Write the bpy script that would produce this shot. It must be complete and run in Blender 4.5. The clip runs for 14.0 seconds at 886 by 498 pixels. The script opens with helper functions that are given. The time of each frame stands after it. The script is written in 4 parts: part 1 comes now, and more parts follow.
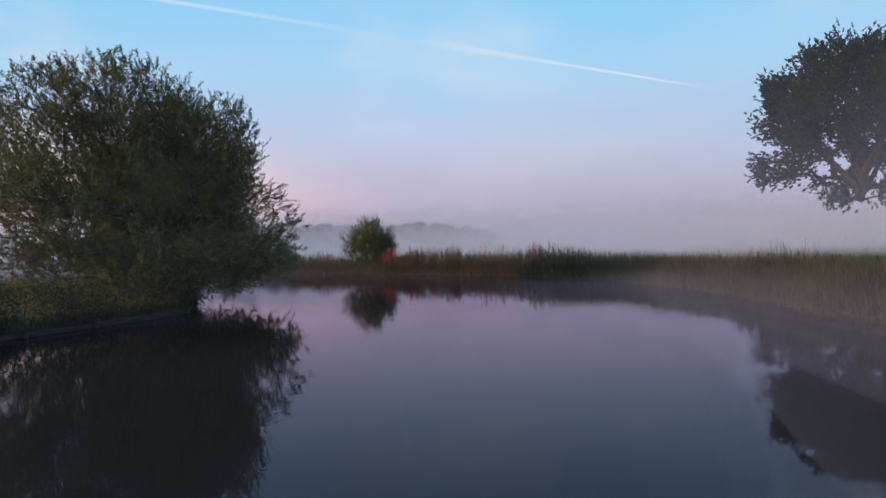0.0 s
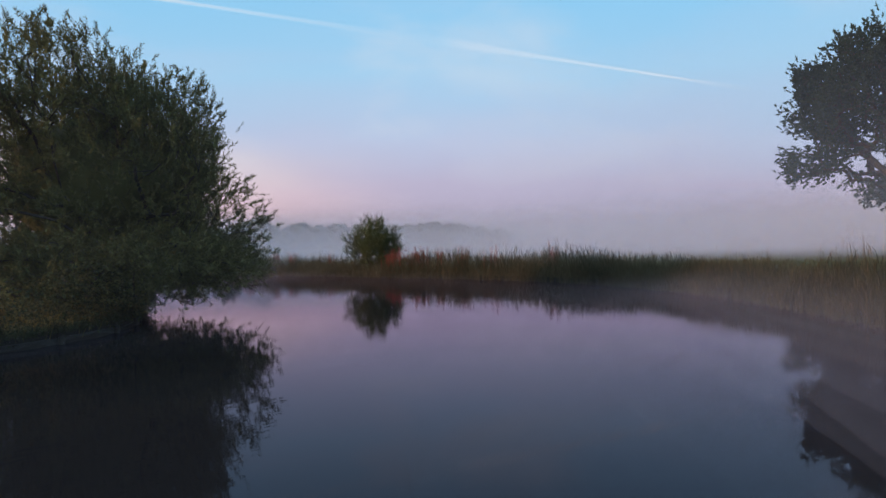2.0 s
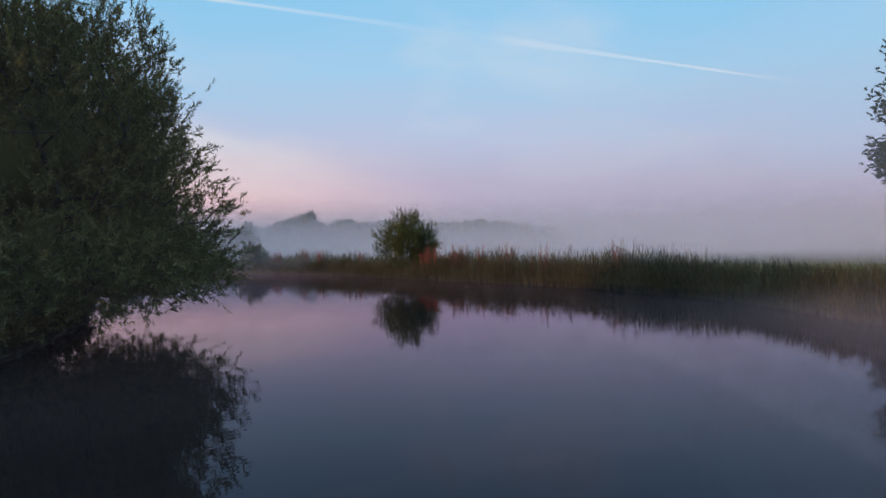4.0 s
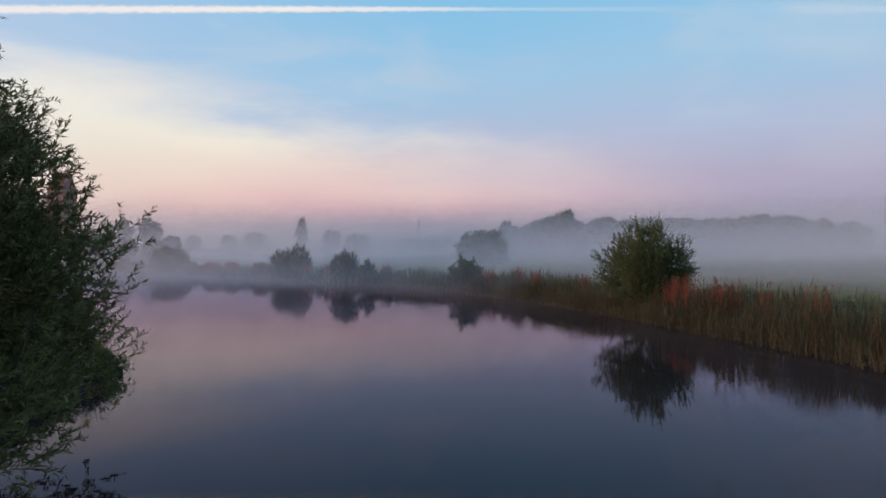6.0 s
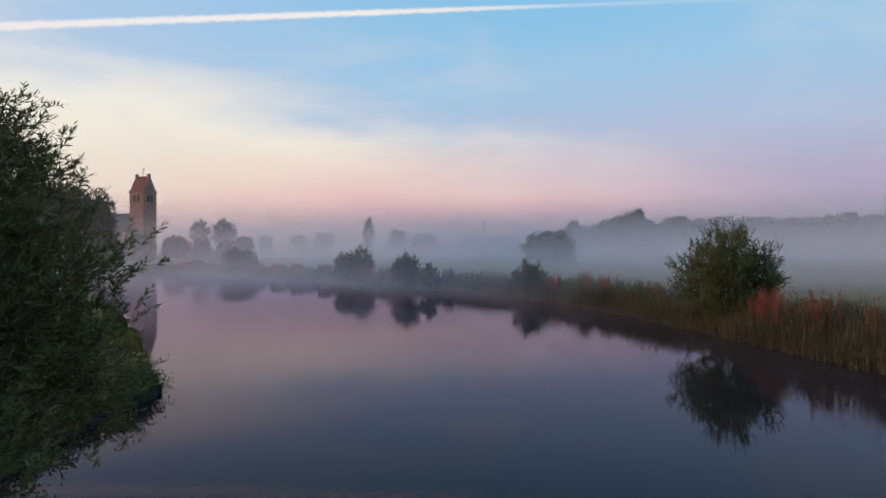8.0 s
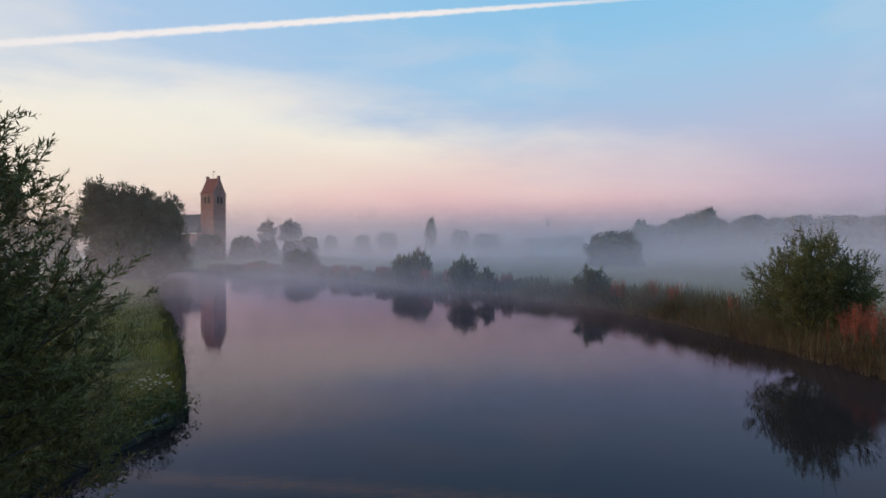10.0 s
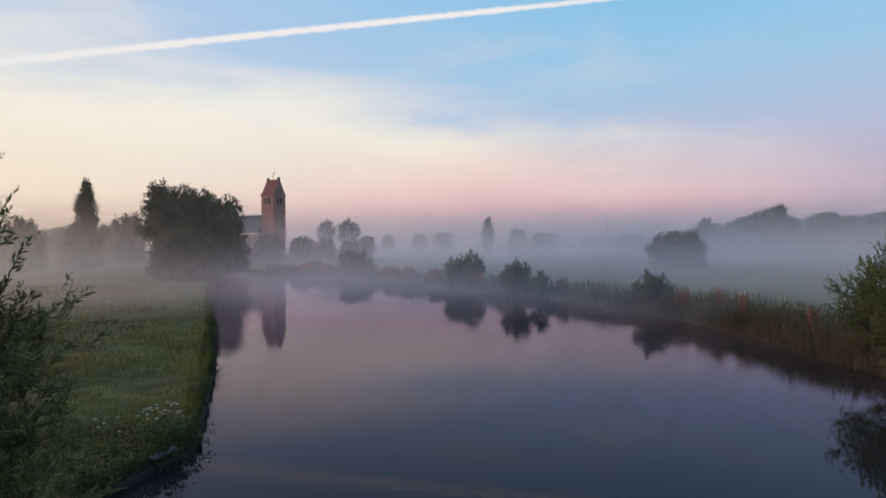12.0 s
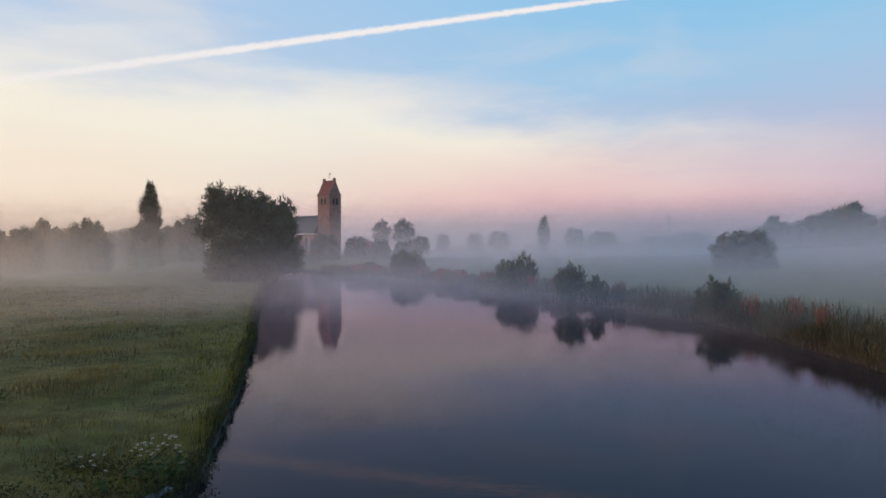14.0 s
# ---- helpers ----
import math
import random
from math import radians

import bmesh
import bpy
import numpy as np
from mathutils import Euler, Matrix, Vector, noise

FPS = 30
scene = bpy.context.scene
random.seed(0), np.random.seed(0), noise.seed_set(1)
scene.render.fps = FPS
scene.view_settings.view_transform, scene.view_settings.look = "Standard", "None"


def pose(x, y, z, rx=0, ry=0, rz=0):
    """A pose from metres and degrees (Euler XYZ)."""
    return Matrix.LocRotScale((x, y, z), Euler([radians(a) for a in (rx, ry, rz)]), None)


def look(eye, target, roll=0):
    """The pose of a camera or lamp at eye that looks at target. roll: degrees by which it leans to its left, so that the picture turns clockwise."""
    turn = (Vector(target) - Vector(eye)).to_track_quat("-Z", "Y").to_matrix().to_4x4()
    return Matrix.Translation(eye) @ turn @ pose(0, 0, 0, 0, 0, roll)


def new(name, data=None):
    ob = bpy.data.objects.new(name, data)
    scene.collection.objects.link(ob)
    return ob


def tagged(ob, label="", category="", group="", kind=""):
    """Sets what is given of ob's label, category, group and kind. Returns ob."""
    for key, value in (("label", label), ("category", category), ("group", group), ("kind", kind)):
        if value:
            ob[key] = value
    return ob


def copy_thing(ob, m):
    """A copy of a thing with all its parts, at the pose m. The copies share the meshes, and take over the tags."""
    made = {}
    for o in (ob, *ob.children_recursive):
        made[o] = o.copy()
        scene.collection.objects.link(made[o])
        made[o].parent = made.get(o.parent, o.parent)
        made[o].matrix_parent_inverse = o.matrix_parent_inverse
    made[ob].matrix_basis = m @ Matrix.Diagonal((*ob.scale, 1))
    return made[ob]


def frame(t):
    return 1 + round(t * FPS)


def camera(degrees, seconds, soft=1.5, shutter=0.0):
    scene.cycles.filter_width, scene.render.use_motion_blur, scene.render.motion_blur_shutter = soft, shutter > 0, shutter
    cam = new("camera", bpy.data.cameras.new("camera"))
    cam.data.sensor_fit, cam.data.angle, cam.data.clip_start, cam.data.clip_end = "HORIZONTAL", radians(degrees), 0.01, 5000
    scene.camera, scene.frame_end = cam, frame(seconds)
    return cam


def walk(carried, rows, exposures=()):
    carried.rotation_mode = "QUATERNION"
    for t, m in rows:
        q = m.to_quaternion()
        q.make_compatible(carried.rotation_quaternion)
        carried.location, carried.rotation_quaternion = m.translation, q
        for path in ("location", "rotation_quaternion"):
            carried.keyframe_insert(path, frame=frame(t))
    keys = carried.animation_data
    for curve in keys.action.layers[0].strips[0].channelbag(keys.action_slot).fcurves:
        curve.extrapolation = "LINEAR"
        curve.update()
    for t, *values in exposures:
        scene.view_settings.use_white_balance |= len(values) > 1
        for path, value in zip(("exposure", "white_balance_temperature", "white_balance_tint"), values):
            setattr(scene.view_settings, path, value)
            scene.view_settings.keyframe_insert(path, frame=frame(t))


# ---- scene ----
# ---- camera ----
cam = camera(68.48, 14.0)
# seconds, x, y, z, yaw to the left of +y, pitch up, roll
ROWS = [
    (0.0, -17.873, -18.485, 1.285, -49.53, 0.50, -1.35),
    (0.5, -17.150, -18.024, 1.294, -48.67, 0.52, -1.35),
    (1.0, -16.431, -17.585, 1.315, -48.46, 0.53, -1.36),
    (1.5, -15.737, -17.135, 1.346, -48.31, 0.52, -1.36),
    (2.0, -15.044, -16.678, 1.399, -48.17, 0.50, -1.34),
    (3.4, -12.750, -14.900, 1.480, -46.60, 0.42, -1.05),
    (4.3, -9.545, -12.168, 1.554, -43.41, 0.32, -0.62),
    (4.5, -8.165, -11.027, 1.690, -43.00, 0.32, -0.58),
    (4.7, -6.461, -9.604, 1.870, -38.87, 0.31, -0.55),
    (5.0, -4.771, -8.140, 2.240, -32.46, 0.30, -0.60),
    (5.2, -4.050, -7.330, 2.450, -27.60, 0.30, -0.55),
    (5.5, -2.979, -6.011, 2.770, -22.39, 0.30, -0.53),
    (6.0, -2.788, -5.735, 2.842, -21.32, 0.32, -0.50),
    (6.5, -2.591, -5.421, 2.929, -20.11, 0.33, -0.47),
    (7.0, -2.410, -5.100, 3.002, -18.68, 0.33, -0.46),
    (7.5, -2.230, -4.771, 3.062, -17.03, 0.34, -0.44),
    (8.0, -2.056, -4.446, 3.132, -15.51, 0.34, -0.41),
    (10.5, -1.124, -2.776, 3.580, -8.66, 0.26, -0.30),
    (11.0, -0.956, -2.405, 3.666, -7.37, 0.23, -0.30),
    (11.5, -0.776, -2.027, 3.752, -6.13, 0.24, -0.29),
    (12.0, -0.599, -1.644, 3.834, -4.90, 0.22, -0.30),
    (12.5, -0.424, -1.229, 3.913, -3.66, 0.21, -0.29),
    (13.0, -0.272, -0.810, 3.987, -2.46, 0.19, -0.29),
    (13.5, -0.134, -0.402, 4.052, -1.22, 0.18, -0.30),
    (14.0, -0.003, 0.002, 4.125, 0.01, 0.17, -0.29),
]
walk(cam, [(t, pose(x, y, z, 90 + pitch, 0, yaw) @ pose(0, 0, 0, 0, 0, roll)) for t, x, y, z, yaw, pitch, roll in ROWS],
     [(0.0, 0.2), (2.2, 0.13), (4.5, 0.05), (5.5, -0.03), (14.0, 0.0)])
scene.cycles.transparent_max_bounces = 72

# ---- light: dawn, the sun just over the horizon off to the left ----
SUN_AZ, SUN_EL = 72.0, 6.5          # degrees to the left of +y, and up


def srgb(r, g, b):
    return tuple((c / 255 / 12.92 if c <= 10.3 else ((c / 255 + 0.055) / 1.055) ** 2.4) for c in (r, g, b)) + (1.0,)


def node(nt, kind, **sets):
    n = nt.nodes.new(kind)
    for key, value in sets.items():
        n.inputs[key].default_value = value
    return n


def ramp(nt, stops, smooth=False):
    n = nt.nodes.new("ShaderNodeValToRGB")
    el = n.color_ramp.elements
    n.color_ramp.interpolation = "EASE" if smooth else "LINEAR"
    while len(el) < len(stops):
        el.new(0.5)
    for e, (p, c) in zip(el, stops):
        e.position = p
        e.color = c if len(c) == 4 else (*c, 1)
    return n


def maths(nt, op, a, b=None, clamp=False):
    n = nt.nodes.new("ShaderNodeMath")
    n.operation, n.use_clamp = op, clamp
    for i, v in enumerate((a, b)):
        if v is None:
            continue
        if isinstance(v, (int, float)):
            n.inputs[i].default_value = v
        else:
            nt.links.new(v, n.inputs[i])
    return n.outputs[0]


def mixed(nt, fac, a, b, blend="MIX"):
    n = nt.nodes.new("ShaderNodeMix")
    n.data_type, n.blend_type = "RGBA", blend
    for s, v in ((n.inputs[0], fac), (n.inputs[6], a), (n.inputs[7], b)):
        if isinstance(v, (int, float)):
            s.default_value = v
        elif isinstance(v, tuple):
            s.default_value = v
        else:
            nt.links.new(v, s)
    return n.outputs[2]


def mapped(nt, lo, hi, value, a=0.0, b=1.0, smooth=True):
    n = nt.nodes.new("ShaderNodeMapRange")
    n.interpolation_type = "SMOOTHSTEP" if smooth else "LINEAR"
    nt.links.new(value, n.inputs[0])
    for i, v in zip((1, 2, 3, 4), (lo, hi, a, b)):
        n.inputs[i].default_value = v
    return n.outputs[0]


def build_world():
    w = bpy.data.worlds.new("dawn_sky")
    scene.world = w
    w.use_nodes = True
    nt = w.node_tree
    nt.nodes.clear()
    tc = nt.nodes.new("ShaderNodeTexCoord")
    sep = nt.nodes.new("ShaderNodeSeparateXYZ")
    nt.links.new(tc.outputs["Generated"], sep.inputs[0])
    x, y, z = sep.outputs
    # how far the direction turns towards the sunrise
    flat = maths(nt, "SQRT", maths(nt, "ADD", maths(nt, "MULTIPLY", x, x), maths(nt, "ADD", maths(nt, "MULTIPLY", y, y), 1e-4)))
    sx, sy = -math.sin(radians(58)), math.cos(radians(58))
    side = maths(nt, "DIVIDE", maths(nt, "ADD", maths(nt, "MULTIPLY", x, sx), maths(nt, "MULTIPLY", y, sy)), flat)
    warp = node(nt, "ShaderNodeTexNoise", Scale=2.2, Detail=3.0, Roughness=0.5)
    wm = node(nt, "ShaderNodeMapping")
    wm.inputs["Scale"].default_value = (1.0, 1.0, 3.0)
    nt.links.new(tc.outputs["Generated"], wm.inputs[0])
    nt.links.new(wm.outputs[0], warp.inputs["Vector"])
    zz = maths(nt, "ADD", z, maths(nt, "MULTIPLY", maths(nt, "SUBTRACT", warp.outputs["Fac"], 0.5), 0.10))
    side2 = maths(nt, "ADD", side, maths(nt, "MULTIPLY", maths(nt, "SUBTRACT", warp.outputs["Fac"], 0.5), 0.35))
    cool = ramp(nt, [(0.0, srgb(154, 152, 178)), (0.045, srgb(174, 163, 190)), (0.095, srgb(182, 175, 202)), (0.16, srgb(182, 194, 222)),
                     (0.25, srgb(162, 204, 235)), (0.36, srgb(140, 200, 238)), (1.0, srgb(84, 142, 204))])
    warm = ramp(nt, [(0.0, srgb(234, 196, 184)), (0.05, srgb(245, 213, 199)), (0.10, srgb(247, 229, 213)), (0.17, srgb(249, 242, 227)),
                     (0.25, srgb(246, 244, 236)), (0.35, srgb(224, 230, 237)), (1.0, srgb(88, 144, 206))])
    nt.links.new(zz, cool.inputs[0])
    nt.links.new(zz, warm.inputs[0])
    # a sheet of lit cloud that rises towards the sunrise, its upper edge ragged
    rag = node(nt, "ShaderNodeTexNoise", Scale=3.2, Detail=5.0, Roughness=0.55)
    rm = node(nt, "ShaderNodeMapping")
    rm.inputs["Scale"].default_value = (1.0, 1.0, 4.0)
    nt.links.new(tc.outputs["Generated"], rm.inputs[0])
    nt.links.new(rm.outputs[0], rag.inputs["Vector"])
    edge = maths(nt, "ADD", maths(nt, "MULTIPLY", side, 0.14), 0.146)
    edge = maths(nt, "ADD", edge, maths(nt, "MULTIPLY", maths(nt, "SUBTRACT", rag.outputs["Fac"], 0.5), 0.22))
    sheet = mapped(nt, -0.075, 0.05, maths(nt, "SUBTRACT", z, edge), 1.0, 0.0)
    sheet = maths(nt, "MULTIPLY", sheet, mapped(nt, -0.35, 0.5, side2))
    blue = mixed(nt, mapped(nt, 0.15, 0.95, side2, 0.0, 0.6), cool.outputs[0], srgb(200, 210, 237))
    col = mixed(nt, sheet, blue, warm.outputs[0])
    # rosy veil low down between the cool and the warm side
    rosy = maths(nt, "MULTIPLY", mapped(nt, -0.32, 0.22, side2), mapped(nt, 0.22, 0.80, side2, 1.0, 0.15))
    rosy = maths(nt, "MULTIPLY", rosy, mapped(nt, 0.04, 0.20, zz, 0.70, 0.0))
    col = mixed(nt, rosy, col, srgb(228, 176, 190))
    # glow over the sunrise
    glow = maths(nt, "MULTIPLY", mapped(nt, 0.62, 1.0, side), mapped(nt, 0.0, 0.36, z, 0.75, 0.0))
    col = mixed(nt, glow, col, srgb(255, 240, 216))
    # thin high cloud
    cm = node(nt, "ShaderNodeMapping")
    cm.inputs["Scale"].default_value = (1.6, 1.6, 4.2)
    cm.inputs["Rotation"].default_value = (0.1, -0.12, 0.4)
    nt.links.new(tc.outputs["Generated"], cm.inputs[0])
    cn = node(nt, "ShaderNodeTexNoise", Scale=2.1, Detail=4.0, Roughness=0.5, Distortion=0.3)
    nt.links.new(cm.outputs[0], cn.inputs["Vector"])
    veil = maths(nt, "MULTIPLY", mapped(nt, 0.48, 0.72, cn.outputs["Fac"]), mapped(nt, 0.02, 0.2, z))
    col = mixed(nt, maths(nt, "MULTIPLY", veil, 0.28), col, srgb(222, 220, 226))
    # long streaks of cream and lilac cloud
    lm = node(nt, "ShaderNodeMapping")
    lm.inputs["Scale"].default_value = (1.3, 1.3, 6.5)
    lm.inputs["Rotation"].default_value = (-0.08, 0.10, 1.1)
    nt.links.new(tc.outputs["Generated"], lm.inputs[0])
    ln = node(nt, "ShaderNodeTexNoise", Scale=2.3, Detail=4.0, Roughness=0.5, Distortion=0.4)
    nt.links.new(lm.outputs[0], ln.inputs["Vector"])
    streak = maths(nt, "MULTIPLY", mapped(nt, 0.46, 0.70, ln.outputs["Fac"]), mapped(nt, 0.05, 0.16, z))
    streak = maths(nt, "MULTIPLY", streak, mapped(nt, -0.1, 0.6, side2, 0.07, 0.34))
    lit = mixed(nt, mapped(nt, -0.1, 0.8, side2), srgb(206, 198, 220), srgb(244, 236, 226))
    col = mixed(nt, streak, col, lit)
    sky = nt.nodes.new("ShaderNodeTexSky")
    sky.sky_type, sky.sun_disc, sky.sun_elevation, sky.sun_rotation = "NISHITA", False, radians(SUN_EL), radians(-SUN_AZ)
    dim = mixed(nt, 1.0, sky.outputs[0], (0.1, 0.1, 0.1, 1), "MULTIPLY")
    col = mixed(nt, 0.93, dim, col)
    bg = nt.nodes.new("ShaderNodeBackground")
    bg.inputs["Strength"].default_value = 1.0
    out = nt.nodes.new("ShaderNodeOutputWorld")
    nt.links.new(col, bg.inputs[0])
    nt.links.new(bg.outputs[0], out.inputs[0])


build_world()
sun = new("sun", bpy.data.lights.new("sun", "SUN"))
sun.data.energy, sun.data.angle, sun.data.color = 2.1, radians(2.5), (1.0, 0.61, 0.38)
sa, se = radians(SUN_AZ), radians(SUN_EL)
sun.matrix_world = look((-math.sin(sa) * 100, math.cos(sa) * 100, math.tan(se) * 100), (0, 0, 0))


# ---- materials ----
def material(name):
    m = bpy.data.materials.new(name)
    m.use_nodes = True
    nt = m.node_tree
    nt.nodes.clear()
    return m, nt, nt.nodes.new("ShaderNodeOutputMaterial")


def surface_mat(name, dark, light, scale, rough=0.8, fine=None, bump=0.3, bump_size=0.02, stain=None, metal=0.0, spec=0.3):
    """Two scales of colour variation, stains and fine relief, in metres."""
    m, nt, out = material(name)
    tc = nt.nodes.new("ShaderNodeTexCoord")
    a = node(nt, "ShaderNodeTexNoise", Scale=scale, Detail=5.0, Roughness=0.6)
    b = node(nt, "ShaderNodeTexNoise", Scale=fine or scale * 14, Detail=4.0, Roughness=0.65)
    for n in (a, b):
        nt.links.new(tc.outputs["Object"], n.inputs["Vector"])
    f = maths(nt, "ADD", maths(nt, "MULTIPLY", a.outputs["Fac"], 0.6), maths(nt, "MULTIPLY", b.outputs["Fac"], 0.4))
    col = mixed(nt, mapped(nt, 0.32, 0.68, f), (*dark, 1), (*light, 1))
    if stain:
        s = node(nt, "ShaderNodeTexNoise", Scale=scale * 0.35, Detail=3.0)
        nt.links.new(tc.outputs["Object"], s.inputs["Vector"])
        col = mixed(nt, mapped(nt, 0.52, 0.7, s.outputs["Fac"], 0, 0.7), col, (*stain, 1))
    p = node(nt, "ShaderNodeBsdfPrincipled", Roughness=rough, Metallic=metal)
    p.inputs["Specular IOR Level"].default_value = spec
    nt.links.new(col, p.inputs["Base Color"])
    bp = node(nt, "ShaderNodeBump", Strength=bump, Distance=bump_size)
    nt.links.new(b.outputs["Fac"], bp.inputs["Height"])
    nt.links.new(bp.outputs[0], p.inputs["Normal"])
    nt.links.new(p.outputs[0], out.inputs[0])
    return m


def leaf_mat(name, dark, light, through_share=0.3, rough=0.55, spots=None, spot_share=0.0, patch=0.7, clumpy=0.45):
    """Leaves that vary one by one, and from bough to bough, and let some light through."""
    m, nt, out = material(name)
    geo = nt.nodes.new("ShaderNodeNewGeometry")
    tc = nt.nodes.new("ShaderNodeTexCoord")
    big = node(nt, "ShaderNodeTexNoise", Scale=patch, Detail=2.0)
    nt.links.new(tc.outputs["Object"], big.inputs["Vector"])
    f = maths(nt, "ADD", maths(nt, "MULTIPLY", geo.outputs["Random Per Island"], 1 - clumpy), maths(nt, "MULTIPLY", mapped(nt, 0.35, 0.65, big.outputs["Fac"]), clumpy))
    col = mixed(nt, f, (*dark, 1), (*light, 1))
    if spots:
        col = mixed(nt, mapped(nt, 1 - spot_share - 0.01, 1 - spot_share + 0.01, geo.outputs["Random Per Island"]), col, (*spots, 1))
    p = node(nt, "ShaderNodeBsdfPrincipled", Roughness=rough)
    p.inputs["Specular IOR Level"].default_value = 0.12
    t = nt.nodes.new("ShaderNodeBsdfTranslucent")
    nt.links.new(col, p.inputs["Base Color"])
    nt.links.new(col, t.inputs["Color"])
    mx = node(nt, "ShaderNodeMixShader")
    mx.inputs[0].default_value = through_share
    nt.links.new(p.outputs[0], mx.inputs[1])
    nt.links.new(t.outputs[0], mx.inputs[2])
    nt.links.new(mx.outputs[0], out.inputs[0])
    return m


def water_mat():
    m, nt, out = material("still_river_water")
    tc = nt.nodes.new("ShaderNodeTexCoord")
    a = node(nt, "ShaderNodeTexNoise", Scale=2.4, Detail=3.0, Roughness=0.5)
    b = node(nt, "ShaderNodeTexNoise", Scale=0.35, Detail=2.0)
    c = node(nt, "ShaderNodeTexNoise", Scale=5.0, Detail=2.0)
    mp = node(nt, "ShaderNodeMapping")
    mp.inputs["Scale"].default_value = (0.7, 1.6, 1.0)
    mp.inputs["Rotation"].default_value = (0, 0, 0.15)
    nt.links.new(tc.outputs["Object"], mp.inputs[0])
    nt.links.new(mp.outputs[0], a.inputs["Vector"])
    nt.links.new(tc.outputs["Object"], b.inputs["Vector"])
    m2 = node(nt, "ShaderNodeMapping")
    m2.inputs["Scale"].default_value = (0.35, 2.2, 1.0)
    m2.inputs["Rotation"].default_value = (0, 0, 0.12)
    nt.links.new(tc.outputs["Object"], m2.inputs[0])
    nt.links.new(m2.outputs[0], c.inputs["Vector"])
    h = maths(nt, "ADD", maths(nt, "MULTIPLY", a.outputs["Fac"], 0.35), b.outputs["Fac"])
    h = maths(nt, "ADD", h, maths(nt, "MULTIPLY", c.outputs["Fac"], 0.5))
    bp = node(nt, "ShaderNodeBump", Strength=0.028, Distance=0.05)
    nt.links.new(h, bp.inputs["Height"])
    fr = node(nt, "ShaderNodeFresnel", IOR=1.333)
    g = node(nt, "ShaderNodeBsdfGlossy", Roughness=0.006)
    g.inputs["Color"].default_value = (0.945, 0.84, 1.0, 1)
    d = node(nt, "ShaderNodeBsdfDiffuse")
    d.inputs["Color"].default_value = (0.023, 0.019, 0.017, 1)
    nt.links.new(bp.outputs[0], g.inputs["Normal"])
    mx = nt.nodes.new("ShaderNodeMixShader")
    nt.links.new(maths(nt, "POWER", fr.outputs[0], 1.36), mx.inputs[0])
    nt.links.new(d.outputs[0], mx.inputs[1])
    nt.links.new(g.outputs[0], mx.inputs[2])
    nt.links.new(mx.outputs[0], out.inputs[0])
    return m


def ground_mat():
    m, nt, out = material("meadow_turf")
    tc = nt.nodes.new("ShaderNodeTexCoord")
    a = node(nt, "ShaderNodeTexNoise", Scale=0.09, Detail=5.0, Roughness=0.6)
    b = node(nt, "ShaderNodeTexNoise", Scale=1.1, Detail=5.0, Roughness=0.6)
    c = node(nt, "ShaderNodeTexNoise", Scale=19.0, Detail=5.0, Roughness=0.75)
    for n in (a, b, c):
        nt.links.new(tc.outputs["Object"], n.inputs["Vector"])
    f = maths(nt, "ADD", maths(nt, "MULTIPLY", b.outputs["Fac"], 0.5), maths(nt, "MULTIPLY", c.outputs["Fac"], 0.5))
    col = mixed(nt, mapped(nt, 0.35, 0.65, f), (0.056, 0.052, 0.016, 1), (0.205, 0.172, 0.050, 1))
    col = mixed(nt, mapped(nt, 0.45, 0.65, a.outputs["Fac"], 0, 0.5), col, (0.110, 0.096, 0.040, 1))
    # bare wet mud below the grass
    sep = nt.nodes.new("ShaderNodeSeparateXYZ")
    nt.links.new(tc.outputs["Object"], sep.inputs[0])
    col = mixed(nt, mapped(nt, 0.16, 0.3, sep.outputs[2], 1.0, 0.0), col, (0.028, 0.022, 0.016, 1))
    p = node(nt, "ShaderNodeBsdfPrincipled", Roughness=0.9)
    p.inputs["Specular IOR Level"].default_value = 0.15
    nt.links.new(col, p.inputs["Base Color"])
    bp = node(nt, "ShaderNodeBump", Strength=0.7, Distance=0.12)
    nt.links.new(f, bp.inputs["Height"])
    nt.links.new(bp.outputs[0], p.inputs["Normal"])
    nt.links.new(p.outputs[0], out.inputs[0])
    return m


